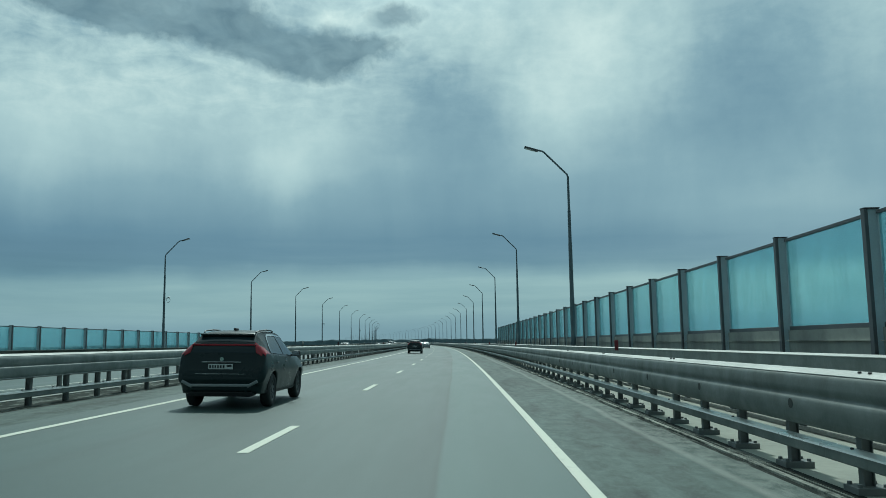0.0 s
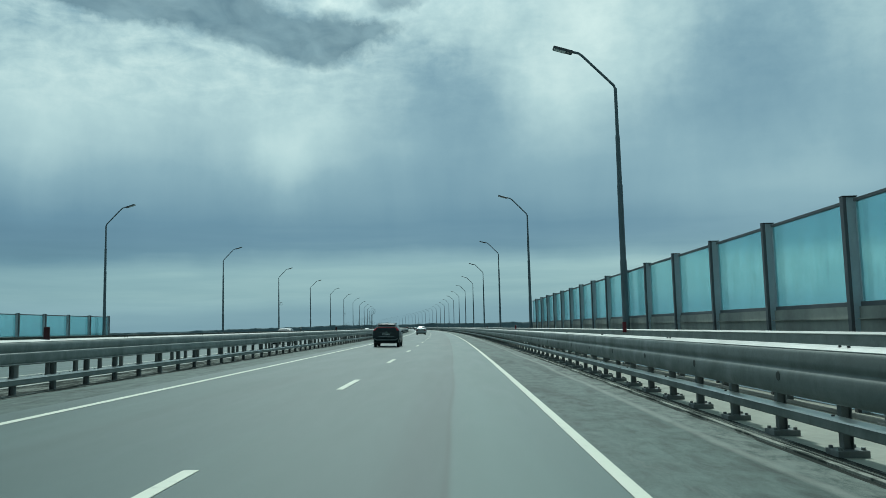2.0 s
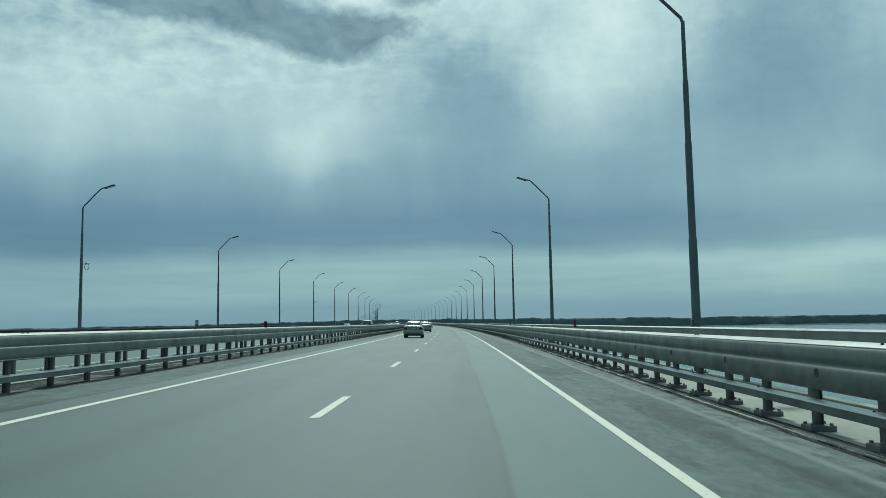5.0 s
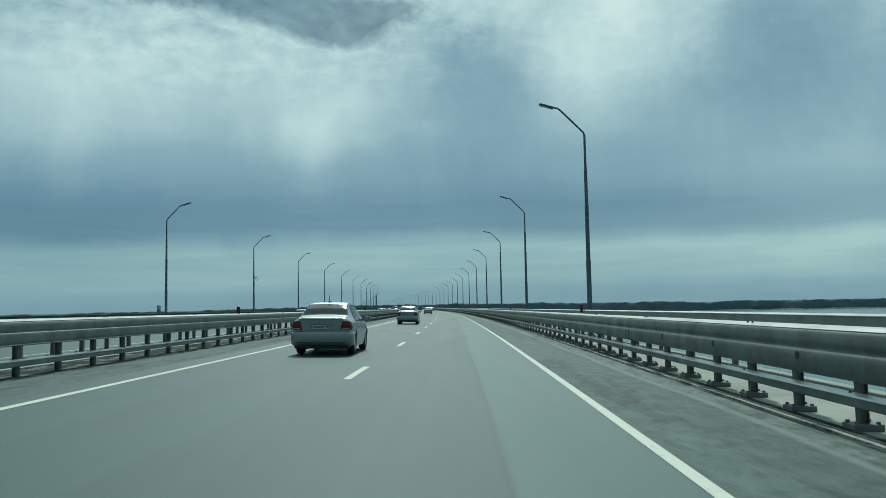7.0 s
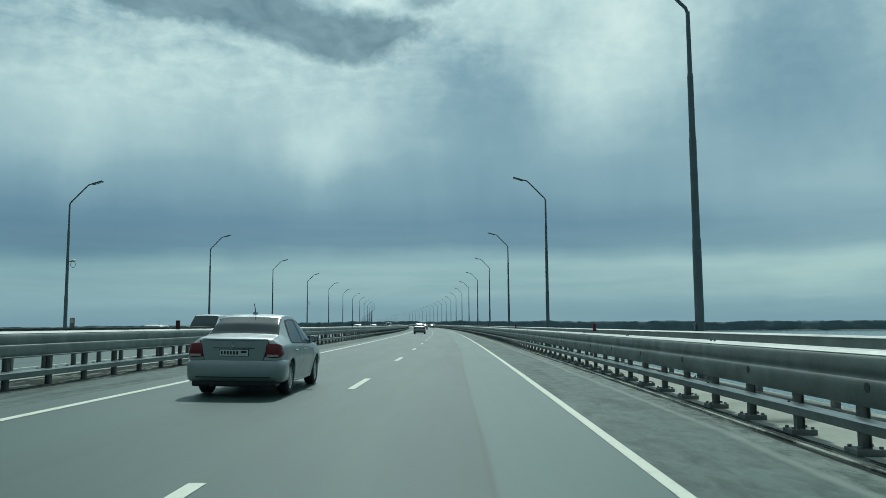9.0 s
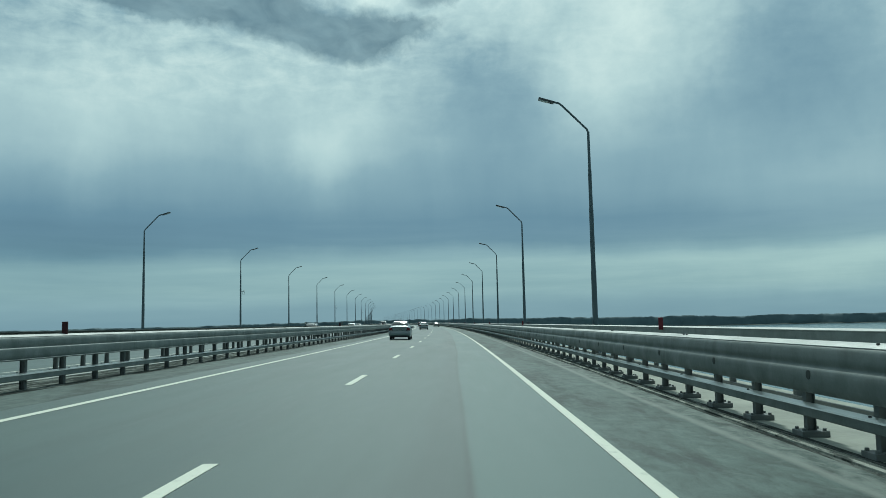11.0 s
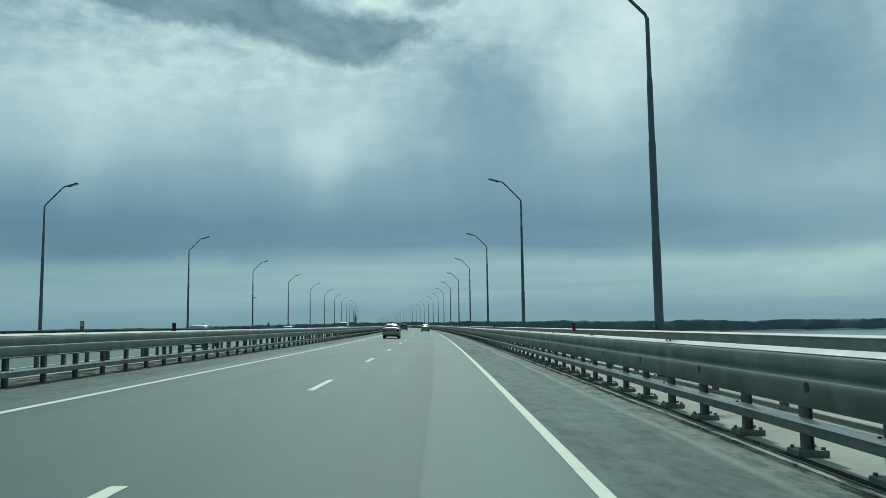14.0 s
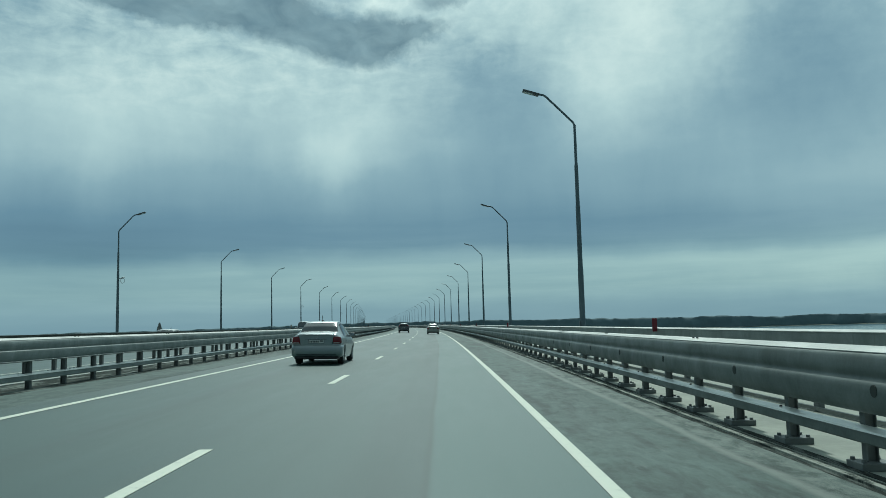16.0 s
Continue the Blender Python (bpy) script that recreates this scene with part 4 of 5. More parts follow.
def access_hood():
    """Sheet-steel hood over an inspection stair hung on the outside of the deck; its far end slopes."""
    ob = empty("stair_hood")
    outline = ((0.0, -0.6), (0.0, 1.27), (1.92, 1.27), (2.14, 1.12), (2.32, 0.85), (2.32, -0.6))
    bm = bmesh.new()
    near = [bm.verts.new((0.0, y, z)) for y, z in outline]
    away = [bm.verts.new((0.42, y, z)) for y, z in outline]
    bm.faces.new(near)
    bm.faces.new(away[::-1])
    for i in range(6):
        bm.faces.new((near[i], near[(i + 1) % 6], away[(i + 1) % 6], away[i]))
    bmesh.ops.recalc_face_normals(bm, faces=bm.faces)
    bmesh.ops.bevel(bm, geom=list(bm.edges), offset=0.02, segments=2, affect="EDGES")
    part("hood", bm, LAMP_GREY, ob, "dark grey sheet hood")
    for x in (0.05, 0.37):
        bm = bmesh.new()
        add_pipe(bm, ((x, 0.1, 1.25), (x, 0.1, 1.34), (x, 0.14, 1.36), (x, 1.81, 1.36), (x, 1.85, 1.34), (x, 1.85, 1.25)), 0.018)
        part("hand_rail", bm, ZINC_POST, ob)
    # small plates added for two pale spots on the hood's side
    for y in (0.72, 1.65):
        bm = bmesh.new()
        add_box(bm, (-0.02, y, 1.10), (0.0, y + 0.07, 1.14), 0.004)
        part("hinge", bm, ZINC_TOP, ob)
    bm = bmesh.new()
    add_box(bm, (-0.34, 0.1, -0.12), (0.40, 2.2, -0.05))
    part("landing", bm, ZINC_POST, ob)
    return tagged(ob, "dark grey sheet-steel stair hood outside the parapet", "stair hood")


access_hood().matrix_world = stand(315.3, 4.88, -0.06)


# ---- river, banks and woods ----
WATER_Z = -12.0
bm = bmesh.new()
bmesh.ops.create_grid(bm, x_segments=40, y_segments=40, size=6000, matrix=Matrix.Translation((0, 300, WATER_Z)))
tagged(link("water", bm, WATER), "wide grey-blue river under and beside the bridge", "water", kind="structure")


def shore(a):
    """Distance of the bank in a direction, degrees right of straight ahead."""
    near = math.exp(-((a - 13) / 9.0) ** 2)
    return 1700 - 150 * near + 60 * noise.noise((a * 0.12, 0.3, 0)) + 40 * noise.noise((a * 0.6, 2.1, 0))


def crown_top(a):
    return 19.5 - 3.0 / (1 + math.exp(-(a - 9) / 2.5)) - 4.0 / (1 + math.exp((a + 17) / 3.0)) + 3.0 * math.exp(-((a + 8) / 13.0) ** 2) + 2.0 * noise.noise((a * 0.35, 5.0, 1)) + 1.0 * noise.noise((a * 1.3, 8.0, 1))


HUB = Vector((-15, 200, 0))
bm = bmesh.new()
rows = []
for i in range(0, 361):
    a = i * 1.0 - 180
    d = Vector((math.sin(radians(a)), math.cos(radians(a)), 0))
    r = shore(a)
    rows.append([bm.verts.new(HUB + d * (r + off) + Vector((0, 0, z))) for off, z in ((-12, WATER_Z - 0.5), (0, WATER_Z + 0.6), (60, WATER_Z + 2.0), (2600, WATER_Z + 3.0))])
for a, b in zip(rows, rows[1:]):
    for i in range(3):
        bm.faces.new((a[i], a[i + 1], b[i + 1], b[i]))
tagged(link("ground", bm, BANK), "low river bank along the horizon", "bank", kind="structure")


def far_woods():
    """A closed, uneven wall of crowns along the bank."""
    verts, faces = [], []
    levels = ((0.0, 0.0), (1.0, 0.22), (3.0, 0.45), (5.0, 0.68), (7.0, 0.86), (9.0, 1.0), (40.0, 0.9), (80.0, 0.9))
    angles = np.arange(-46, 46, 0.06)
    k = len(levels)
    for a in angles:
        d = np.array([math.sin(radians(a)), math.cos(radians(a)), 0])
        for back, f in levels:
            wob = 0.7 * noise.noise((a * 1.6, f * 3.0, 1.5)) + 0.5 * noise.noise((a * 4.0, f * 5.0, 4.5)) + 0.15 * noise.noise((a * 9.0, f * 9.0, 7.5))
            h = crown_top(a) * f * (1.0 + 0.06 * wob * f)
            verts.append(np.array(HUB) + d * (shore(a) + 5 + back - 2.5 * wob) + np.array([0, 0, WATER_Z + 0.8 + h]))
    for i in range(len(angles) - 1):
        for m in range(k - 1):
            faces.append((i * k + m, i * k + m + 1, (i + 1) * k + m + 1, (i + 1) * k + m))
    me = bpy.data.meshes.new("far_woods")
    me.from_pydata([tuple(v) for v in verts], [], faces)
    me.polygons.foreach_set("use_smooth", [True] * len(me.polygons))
    me.materials.append(HAZED_WOODS)
    return tagged(new("far_woods", me), "woods along the far river bank, distance haze put into their colour", "trees", kind="stuff")


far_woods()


# ---- cars ----
def car_paint(name, colour, metallic, rough=0.28, dirt=0.14, coat=0.5, spec=0.5):
    def build(N, b):
        p = N.put("ShaderNodeTexCoord").outputs["Object"]
        x, y, z = N.xyz(p)
        flake = N.noise(p, 900.0, 2, 0.5)
        dust = N.noise(p, 2.2, 5, 0.6)
        t = N.add(N.mul(N.add(flake, -0.5), 0.2), 1.0)
        col = N.mix(1.0, colour, N.vec(t, t, t), "MULTIPLY")
        N.wire(N.mix(N.between(dust, 0.45, 0.75, 0.0, dirt), col, (0.22, 0.22, 0.20)), b.inputs["Base Color"])
        N.wire(N.between(dust, 0.35, 0.75, rough, rough + 0.16), b.inputs["Roughness"])
        b.inputs["Specular IOR Level"].default_value = spec
        b.inputs["Coat Weight"].default_value = coat
        b.inputs["Coat Roughness"].default_value = 0.06
    return material(name, build, metallic, rough)


SILVER = car_paint("silver car paint", (0.355, 0.388, 0.396), 0.85, 0.30, 0.15)
BLACK_PAINT = car_paint("dark car paint", (0.014, 0.026, 0.028), 0.0, 0.25, 0.0, 0.0, 0.25)
BEIGE_PAINT = car_paint("beige grey car paint", (0.34, 0.33, 0.30), 0.7)
WHITE_PAINT = car_paint("white car paint", (0.72, 0.73, 0.72), 0.0, 0.3)
GREY_PAINT = car_paint("dark grey car paint", (0.05, 0.055, 0.06), 0.4, 0.25)
CAR_GLASS = plain("dark car glass", (0.022, 0.036, 0.042), 0.05, 0.0, 0.1, 2)
CAR_GLASS.node_tree.nodes["Principled BSDF"].inputs["Specular IOR Level"].default_value = 0.28
TAIL_RED = plain("red tail lamp", (0.15, 0.011, 0.017), 0.14, 0.0, 0.25, 14)
TAIL_CLEAR = plain("clear lamp strip", (0.42, 0.36, 0.34), 0.15, 0.1, 0.1, 8)
BAR_RED = plain("red light bar", (0.30, 0.018, 0.030), 0.14, 0.0, 0.2, 14)
PLATE_WHITE = plain("number plate", (0.62, 0.64, 0.62), 0.45, 0.0, 0.05)
PLATE_INK = plain("plate ink", (0.02, 0.02, 0.025), 0.5)
CHROME = plain("chrome", (0.75, 0.76, 0.76), 0.12, 1.0, 0.03)
ALLOY = plain("alloy wheel", (0.50, 0.51, 0.51), 0.32, 0.7, 0.1)
SKID_SILVER = plain("satin silver trim", (0.30, 0.315, 0.32), 0.4, 0.5, 0.1)
DULL_ALLOY = plain("dull grey alloy", (0.10, 0.105, 0.11), 0.45, 0.4, 0.15)
UNDER = plain("underbody", (0.028, 0.029, 0.028), 0.8)

# a car's outline as curves along its length: (metres from the rear, value) for the height and half-width
# of sill, waist, belt line and roof, and the roof's crown
class Outline:
    def rows(self):
        curves = (self.sill_z, self.sill_x, self.waist_z, self.waist_x, self.belt_z, self.belt_x, self.roof_z, self.roof_x, self.crown)
        ys = sorted({p[0] for c in curves for p in c})
        return [[y] + [float(np.interp(y, [p[0] for p in c], [p[1] for p in c])) for c in curves] for y in ys]


SEDAN = Outline()
SEDAN.sill_z = ((0.05, 0.44), (0.16, 0.4), (0.3, 0.37), (0.52, 0.26), (0.64, 0.24), (1.24, 0.2), (1.6, 0.19), (2.95, 0.19), (4.1, 0.22), (4.3, 0.24), (4.39, 0.3))
SEDAN.sill_x = ((0.05, 0.6), (0.09, 0.66), (0.16, 0.7), (0.3, 0.74), (0.64, 0.78), (0.9, 0.79), (3.22, 0.79), (3.7, 0.78), (4.1, 0.75), (4.3, 0.68), (4.39, 0.55))
SEDAN.waist_z = ((0.05, 0.58), (0.09, 0.6), (0.16, 0.61), (0.9, 0.65), (1.6, 0.65), (2.95, 0.63), (3.7, 0.6), (4.1, 0.56), (4.3, 0.5), (4.39, 0.44))
SEDAN.waist_x = ((0.05, 0.74), (0.09, 0.79), (0.16, 0.825), (0.3, 0.84), (0.52, 0.848), (3.22, 0.85), (3.7, 0.84), (4.1, 0.81), (4.3, 0.72), (4.39, 0.58))
SEDAN.belt_z = ((0.05, 0.85), (0.09, 0.885), (0.16, 0.905), (0.9, 0.93), (3.22, 0.88), (3.7, 0.84), (4.1, 0.76), (4.3, 0.66), (4.39, 0.54))
SEDAN.belt_x = ((0.05, 0.71), (0.09, 0.765), (0.16, 0.795), (0.3, 0.812), (0.52, 0.82), (2.95, 0.815), (3.7, 0.78), (4.1, 0.74), (4.3, 0.64), (4.39, 0.52))
SEDAN.roof_z = ((0.05, 0.955), (0.09, 1.005), (0.16, 1.028), (0.64, 1.078), (0.9, 1.26), (1.24, 1.415), (1.6, 1.445), (2.1, 1.44), (2.48, 1.4), (3.22, 1), (3.7, 0.94), (4.1, 0.84), (4.3, 0.72), (4.39, 0.58))
SEDAN.roof_x = ((0.05, 0.62), (0.09, 0.655), (0.16, 0.665), (0.52, 0.655), (0.64, 0.65), (0.9, 0.6), (1.24, 0.56), (2.1, 0.56), (2.48, 0.545), (3.22, 0.66), (3.7, 0.64), (4.1, 0.6), (4.3, 0.52), (4.39, 0.44))
SEDAN.crown = ((0.05, 0.005), (0.3, 0.02), (0.9, 0.03), (4.1, 0.03), (4.3, 0.02), (4.39, 0))
CROSSOVER = Outline()
CROSSOVER.sill_z = ((0, 0.38), (0.06, 0.33), (0.14, 0.30), (0.48, 0.29), (0.58, 0.28), (1.1, 0.27), (1.8, 0.26), (2.95, 0.26), (3.75, 0.28), (4.15, 0.3), (4.33, 0.33), (4.41, 0.4))
CROSSOVER.sill_x = ((0, 0.62), (0.06, 0.74), (0.14, 0.79), (0.27, 0.81), (0.48, 0.82), (3.2, 0.82), (3.75, 0.81), (4.15, 0.78), (4.33, 0.7), (4.41, 0.58))
CROSSOVER.waist_z = ((0, 0.56), (0.14, 0.66), (0.2, 0.72), (0.27, 0.76), (0.48, 0.78), (0.58, 0.78), (2.95, 0.73), (3.75, 0.7), (4.15, 0.66), (4.33, 0.58), (4.41, 0.52))
CROSSOVER.waist_x = ((0, 0.76), (0.06, 0.85), (0.14, 0.885), (0.27, 0.9), (3.2, 0.9), (3.75, 0.89), (4.15, 0.85), (4.33, 0.74), (4.41, 0.6))
CROSSOVER.belt_z = ((0, 0.68), (0.06, 0.8), (0.14, 0.92), (0.2, 1.06), (0.27, 1.1), (0.58, 1.1), (1.8, 1.04), (3.2, 0.99), (3.75, 0.95), (4.15, 0.88), (4.33, 0.76), (4.41, 0.62))
CROSSOVER.belt_x = ((0, 0.72), (0.06, 0.82), (0.14, 0.85), (1.8, 0.86), (2.95, 0.85), (3.75, 0.81), (4.15, 0.77), (4.33, 0.68), (4.41, 0.55))
CROSSOVER.roof_z = ((0, 0.74), (0.14, 1.02), (0.2, 1.186), (0.27, 1.298), (0.58, 1.508), (1.1, 1.56), (1.8, 1.569), (2.4, 1.53), (2.95, 1.272), (3.2, 1.117), (3.75, 1.06), (4.15, 0.97), (4.33, 0.82), (4.41, 0.66))
CROSSOVER.roof_x = ((0, 0.64), (0.06, 0.72), (0.14, 0.72), (0.27, 0.655), (0.48, 0.6), (0.58, 0.585), (1.1, 0.575), (2.4, 0.585), (3.2, 0.7), (3.75, 0.68), (4.15, 0.64), (4.33, 0.56), (4.41, 0.46))
CROSSOVER.crown = ((0, 0), (0.58, 0.035), (4.15, 0.03), (4.33, 0.02), (4.41, 0))
VAN = Outline()
VAN.sill_z = ((0, 0.4), (0.05, 0.34), (0.16, 0.32), (0.6, 0.3), (2.2, 0.28), (4, 0.28), (4.75, 0.31), (4.95, 0.36))
VAN.sill_x = ((0, 0.7), (0.05, 0.8), (0.16, 0.84), (0.6, 0.86), (4, 0.86), (4.3, 0.85), (4.75, 0.82), (4.95, 0.7))
VAN.waist_z = ((0, 0.6), (0.05, 0.7), (0.16, 0.75), (3.3, 0.74), (4.3, 0.72), (4.75, 0.66), (4.95, 0.58))
VAN.waist_x = ((0, 0.82), (0.05, 0.92), (0.16, 0.95), (0.6, 0.96), (4, 0.96), (4.3, 0.95), (4.75, 0.91), (4.95, 0.76))
VAN.belt_z = ((0, 0.75), (0.05, 1.1), (0.16, 1.12), (3.3, 1.12), (4, 1.1), (4.3, 1.06), (4.75, 0.94), (4.95, 0.74))
VAN.belt_x = ((0, 0.8), (0.05, 0.88), (0.16, 0.91), (0.6, 0.92), (3.3, 0.92), (4, 0.91), (4.75, 0.83), (4.95, 0.68))
VAN.roof_z = ((0, 0.8), (0.05, 1.6), (0.16, 1.9), (0.6, 1.96), (2.2, 1.97), (3.3, 1.92), (4, 1.4), (4.3, 1.16), (4.75, 1.02), (4.95, 0.8))
VAN.roof_x = ((0, 0.74), (0.05, 0.76), (0.16, 0.74), (0.6, 0.75), (3.3, 0.75), (4, 0.78), (4.3, 0.76), (4.75, 0.7), (4.95, 0.58))
VAN.crown = ((0, 0), (0.16, 0.03), (0.6, 0.04), (4, 0.04), (4.3, 0.03), (4.75, 0.03), (4.95, 0))


class Shell:
    """The skin of a car: a smooth loft through the rows of its outline."""

    def __init__(self, rows, wheels, radius):
        self.rows = np.array(rows.rows())
        self.wheels, self.radius = wheels, radius
        y = self.rows[:, 0]
        self.fine = np.linspace(y[0], y[-1], 220)
        table = np.stack([np.interp(self.fine, y, self.rows[:, k]) for k in range(1, 10)], 1)
        kernel = np.array([1, 2, 3, 2, 1]) / 9
        soft = np.stack([np.convolve(np.pad(table[:, k], 2, mode="edge"), kernel, "valid") for k in range(9)], 1)
        self.table = soft

    def params(self, y):
        return [float(np.interp(y, self.fine, self.table[:, k])) for k in range(9)]

    def section(self, y):
        """Half outline from the roof's middle to the underside: control points."""
        zs, ws, zm, wm, zb, wb, zr, wr, crown = self.params(y)
        return [(0.0, zr + crown), (wr * 0.55, zr + crown * 0.75), (wr * 0.93, zr + crown * 0.15), (wr + 0.02 * (wb - wr), zr - 0.06 * (zr - zb) - 0.01),
                (wr + 0.55 * (wb - wr), zb + 0.47 * (zr - zb)), (wb, zb + 0.01), (wb + 0.02, zb - 0.03), (wm, zm + 0.06), (wm, zm - 0.06), (ws + 0.02, zs + 0.12), (ws, zs + 0.03), (ws - 0.07, zs), (0.0, zs)]

    def at(self, y, v):
        """A point of the skin: v counts control points from the roof's middle down."""
        c = self.section(y)
        i = min(int(v), len(c) - 2)
        f = v - i
        p0, p1, p2, p3 = c[max(i - 1, 0)], c[i], c[i + 1], c[min(i + 2, len(c) - 1)]
        out = []
        for k in range(2):
            a, b = (p2[k] - p0[k]) * 0.4, (p3[k] - p1[k]) * 0.4
            f2, f3 = f * f, f * f * f
            out.append(p1[k] * (2 * f3 - 3 * f2 + 1) + a * (f3 - 2 * f2 + f) + p2[k] * (-2 * f3 + 3 * f2) + b * (f3 - f2))
        return out[0], out[1]

    def arch(self, x, y, z):
        if abs(x) < 0.45:
            return z
        for wy in self.wheels:
            d = abs(y - wy)
            r = self.radius + 0.055
            if d < r:
                z = max(z, self.radius + math.sqrt(r * r - d * d))
        return z

    def body(self, name, mat, parent):
        ys = list(np.linspace(self.rows[0, 0], 0.34, 22)) + list(np.linspace(0.38, self.rows[-1, 0] - 0.3, 86)) + list(np.linspace(self.rows[-1, 0] - 0.27, self.rows[-1, 0], 12))
        vs = [i * 0.25 for i in range(0, 49)]
        bm = bmesh.new()
        grid = []
        for y in ys:
            line = []
            half = [self.at(y, v) for v in vs]
            for sgn, seq in ((1, half), (-1, half[-2:0:-1])):
                for x, z in seq:
                    line.append(bm.verts.new((sgn * x, y, self.arch(x, y, z))))
            grid.append(line)
        n = len(grid[0])
        for a, b in zip(grid, grid[1:]):
            for i in range(n):
                j = (i + 1) % n
                bm.faces.new((a[i], a[j], b[j], b[i]))
        bm.faces.new(grid[0])
        bm.faces.new(grid[-1][::-1])
        return part(name, bm, mat, parent, smooth=True)

    def patch(self, name, mat, parent, ys, top, bottom, sides=(1, -1), proud=0.006, across=10, label=""):
        """A panel lying on the skin; top and bottom give v along the panel's length."""
        bm = bmesh.new()
        lo, hi = ys
        n = 18
        for sgn in sides:
            grid = []
            for i in range(n + 1):
                y = lo + (hi - lo) * i / n
                f = i / n
                v0, v1 = top(f), bottom(f)
                line = []
                for k in range(across + 1):
                    v = v0 + (v1 - v0) * k / across
                    x, z = self.at(y, v)
                    x2, z2 = self.at(y, min(v + 0.05, 11.9))
                    x1, z1 = self.at(y, max(v - 0.05, 0.0))
                    t = Vector((x2 - x1, 0, z2 - z1))
                    ya, yb = self.at(y - 0.02, v), self.at(y + 0.02, v)
                    w = Vector((yb[0] - ya[0], 0.04, yb[1] - ya[1]))
                    nrm = w.cross(t)
                    if nrm.length > 1e-9:
                        nrm.normalize()
                    if nrm.z * 1.0 + nrm.x * (1.0 if x > 0.05 else 0.0) < 0 and not (nrm.y < -0.3 and nrm.z > -0.2):
                        nrm = -nrm
                    p = Vector((x, y, z)) + nrm * proud
                    line.append(bm.verts.new((sgn * p.x, p.y, p.z)))
                grid.append(line)
            for a, b in zip(grid, grid[1:]):
                for k in range(across):
                    bm.faces.new((a[k], a[k + 1], b[k + 1], b[k]))
        bmesh.ops.remove_doubles(bm, verts=bm.verts, dist=0.0008)
        return part(name, bm, mat, parent, label, smooth=True)


def wheel_parts(radius, width, parent, where, spokes, alloy):
    """Tyre and rim as one wheel with two sub-parts; x points out of the car."""
    tyre_bm = bmesh.new()
    prof = [(-width / 2, radius * 0.66), (-width / 2, radius * 0.90), (-width / 2 + 0.025, radius * 0.985), (-width / 4, radius), (width / 4, radius), (width / 2 - 0.025, radius * 0.985), (width / 2, radius * 0.90), (width / 2, radius * 0.68), (width / 2 - 0.02, radius * 0.65)]
    n = 32
    rings = []
    for i in range(n):
        a = 2 * math.pi * i / n
        rings.append([tyre_bm.verts.new((x, r * math.cos(a), r * math.sin(a))) for x, r in prof])
    for i in range(n):
        a, b = rings[i], rings[(i + 1) % n]
        for k in range(len(prof) - 1):
            tyre_bm.faces.new((a[k], a[k + 1], b[k + 1], b[k]))
    tyre = part("wheel", tyre_bm, RUBBER, parent, "black tyre on an alloy rim", smooth=True)
    tyre.matrix_basis = where
    bm = bmesh.new()
    rr = radius * 0.66
    for x, r0, r1 in ((width / 2 - 0.012, rr, rr * 0.90), (width / 2 - 0.03, rr * 0.90, rr * 0.88)):
        ring = [[bm.verts.new((x + (0.0 if r == r0 else -0.018), r * math.cos(2 * math.pi * i / n), r * math.sin(2 * math.pi * i / n))) for i in range(n)] for r in (r0, r1)]
        for i in range(n):
            bm.faces.new((ring[0][i], ring[0][(i + 1) % n], ring[1][(i + 1) % n], ring[1][i]))
    for k in range(spokes):
        m = Matrix.Rotation(2 * math.pi * k / spokes, 4, "X")
        add_box(bm, (width / 2 - 0.055, -0.022, 0.03), (width / 2 - 0.022, 0.022, rr * 0.93), 0.008, m)
    add_tube(bm, (width / 2 - 0.06, 0, 0), (width / 2 - 0.012, 0, 0), 0.062, 0.05, 14)
    part("rim", bm, alloy, tyre, "multi-spoke alloy rim")
    bm = bmesh.new()
    add_tube(bm, (width / 2 - 0.10, 0, 0), (width / 2 - 0.075, 0, 0), rr * 0.97, rr * 0.97, 24)
    part("brake_disc", bm, UNDER, tyre)
    return tyre


def rounded(name, lo, hi, bevel, mat, parent, m=None, label=""):
    bm = bmesh.new()
    add_box(bm, lo, hi, bevel, m)
    return part(name, bm, mat, parent, label, smooth=False)


def number_plate(parent, y, z, lean=0.0):
    m = Matrix.Translation((0, y, z)) @ Matrix.Rotation(radians(lean), 4, "X")
    frame_ob = rounded("plate_frame", (-0.262, -0.006, -0.062), (0.262, 0.012, 0.062), 0.006, DARK, parent, m)
    rounded("number_plate", (-0.25, -0.012, -0.053), (0.25, -0.005, 0.053), 0.004, PLATE_WHITE, parent, m, "white number plate with dark bars")
    # bars stand for the characters
    x = -0.225
    for w in (0.045, 0.045, 0.045, 0.045, 0.05, 0.05):
        rounded("bar", (x, -0.0150, -0.030), (x + w * 0.72, -0.0125, 0.030), 0.0, PLATE_INK, parent, m)
        x += w + 0.008
    rounded("bar", (0.125, -0.0150, -0.004), (0.225, -0.0125, 0.036), 0.0, PLATE_INK, parent, m)


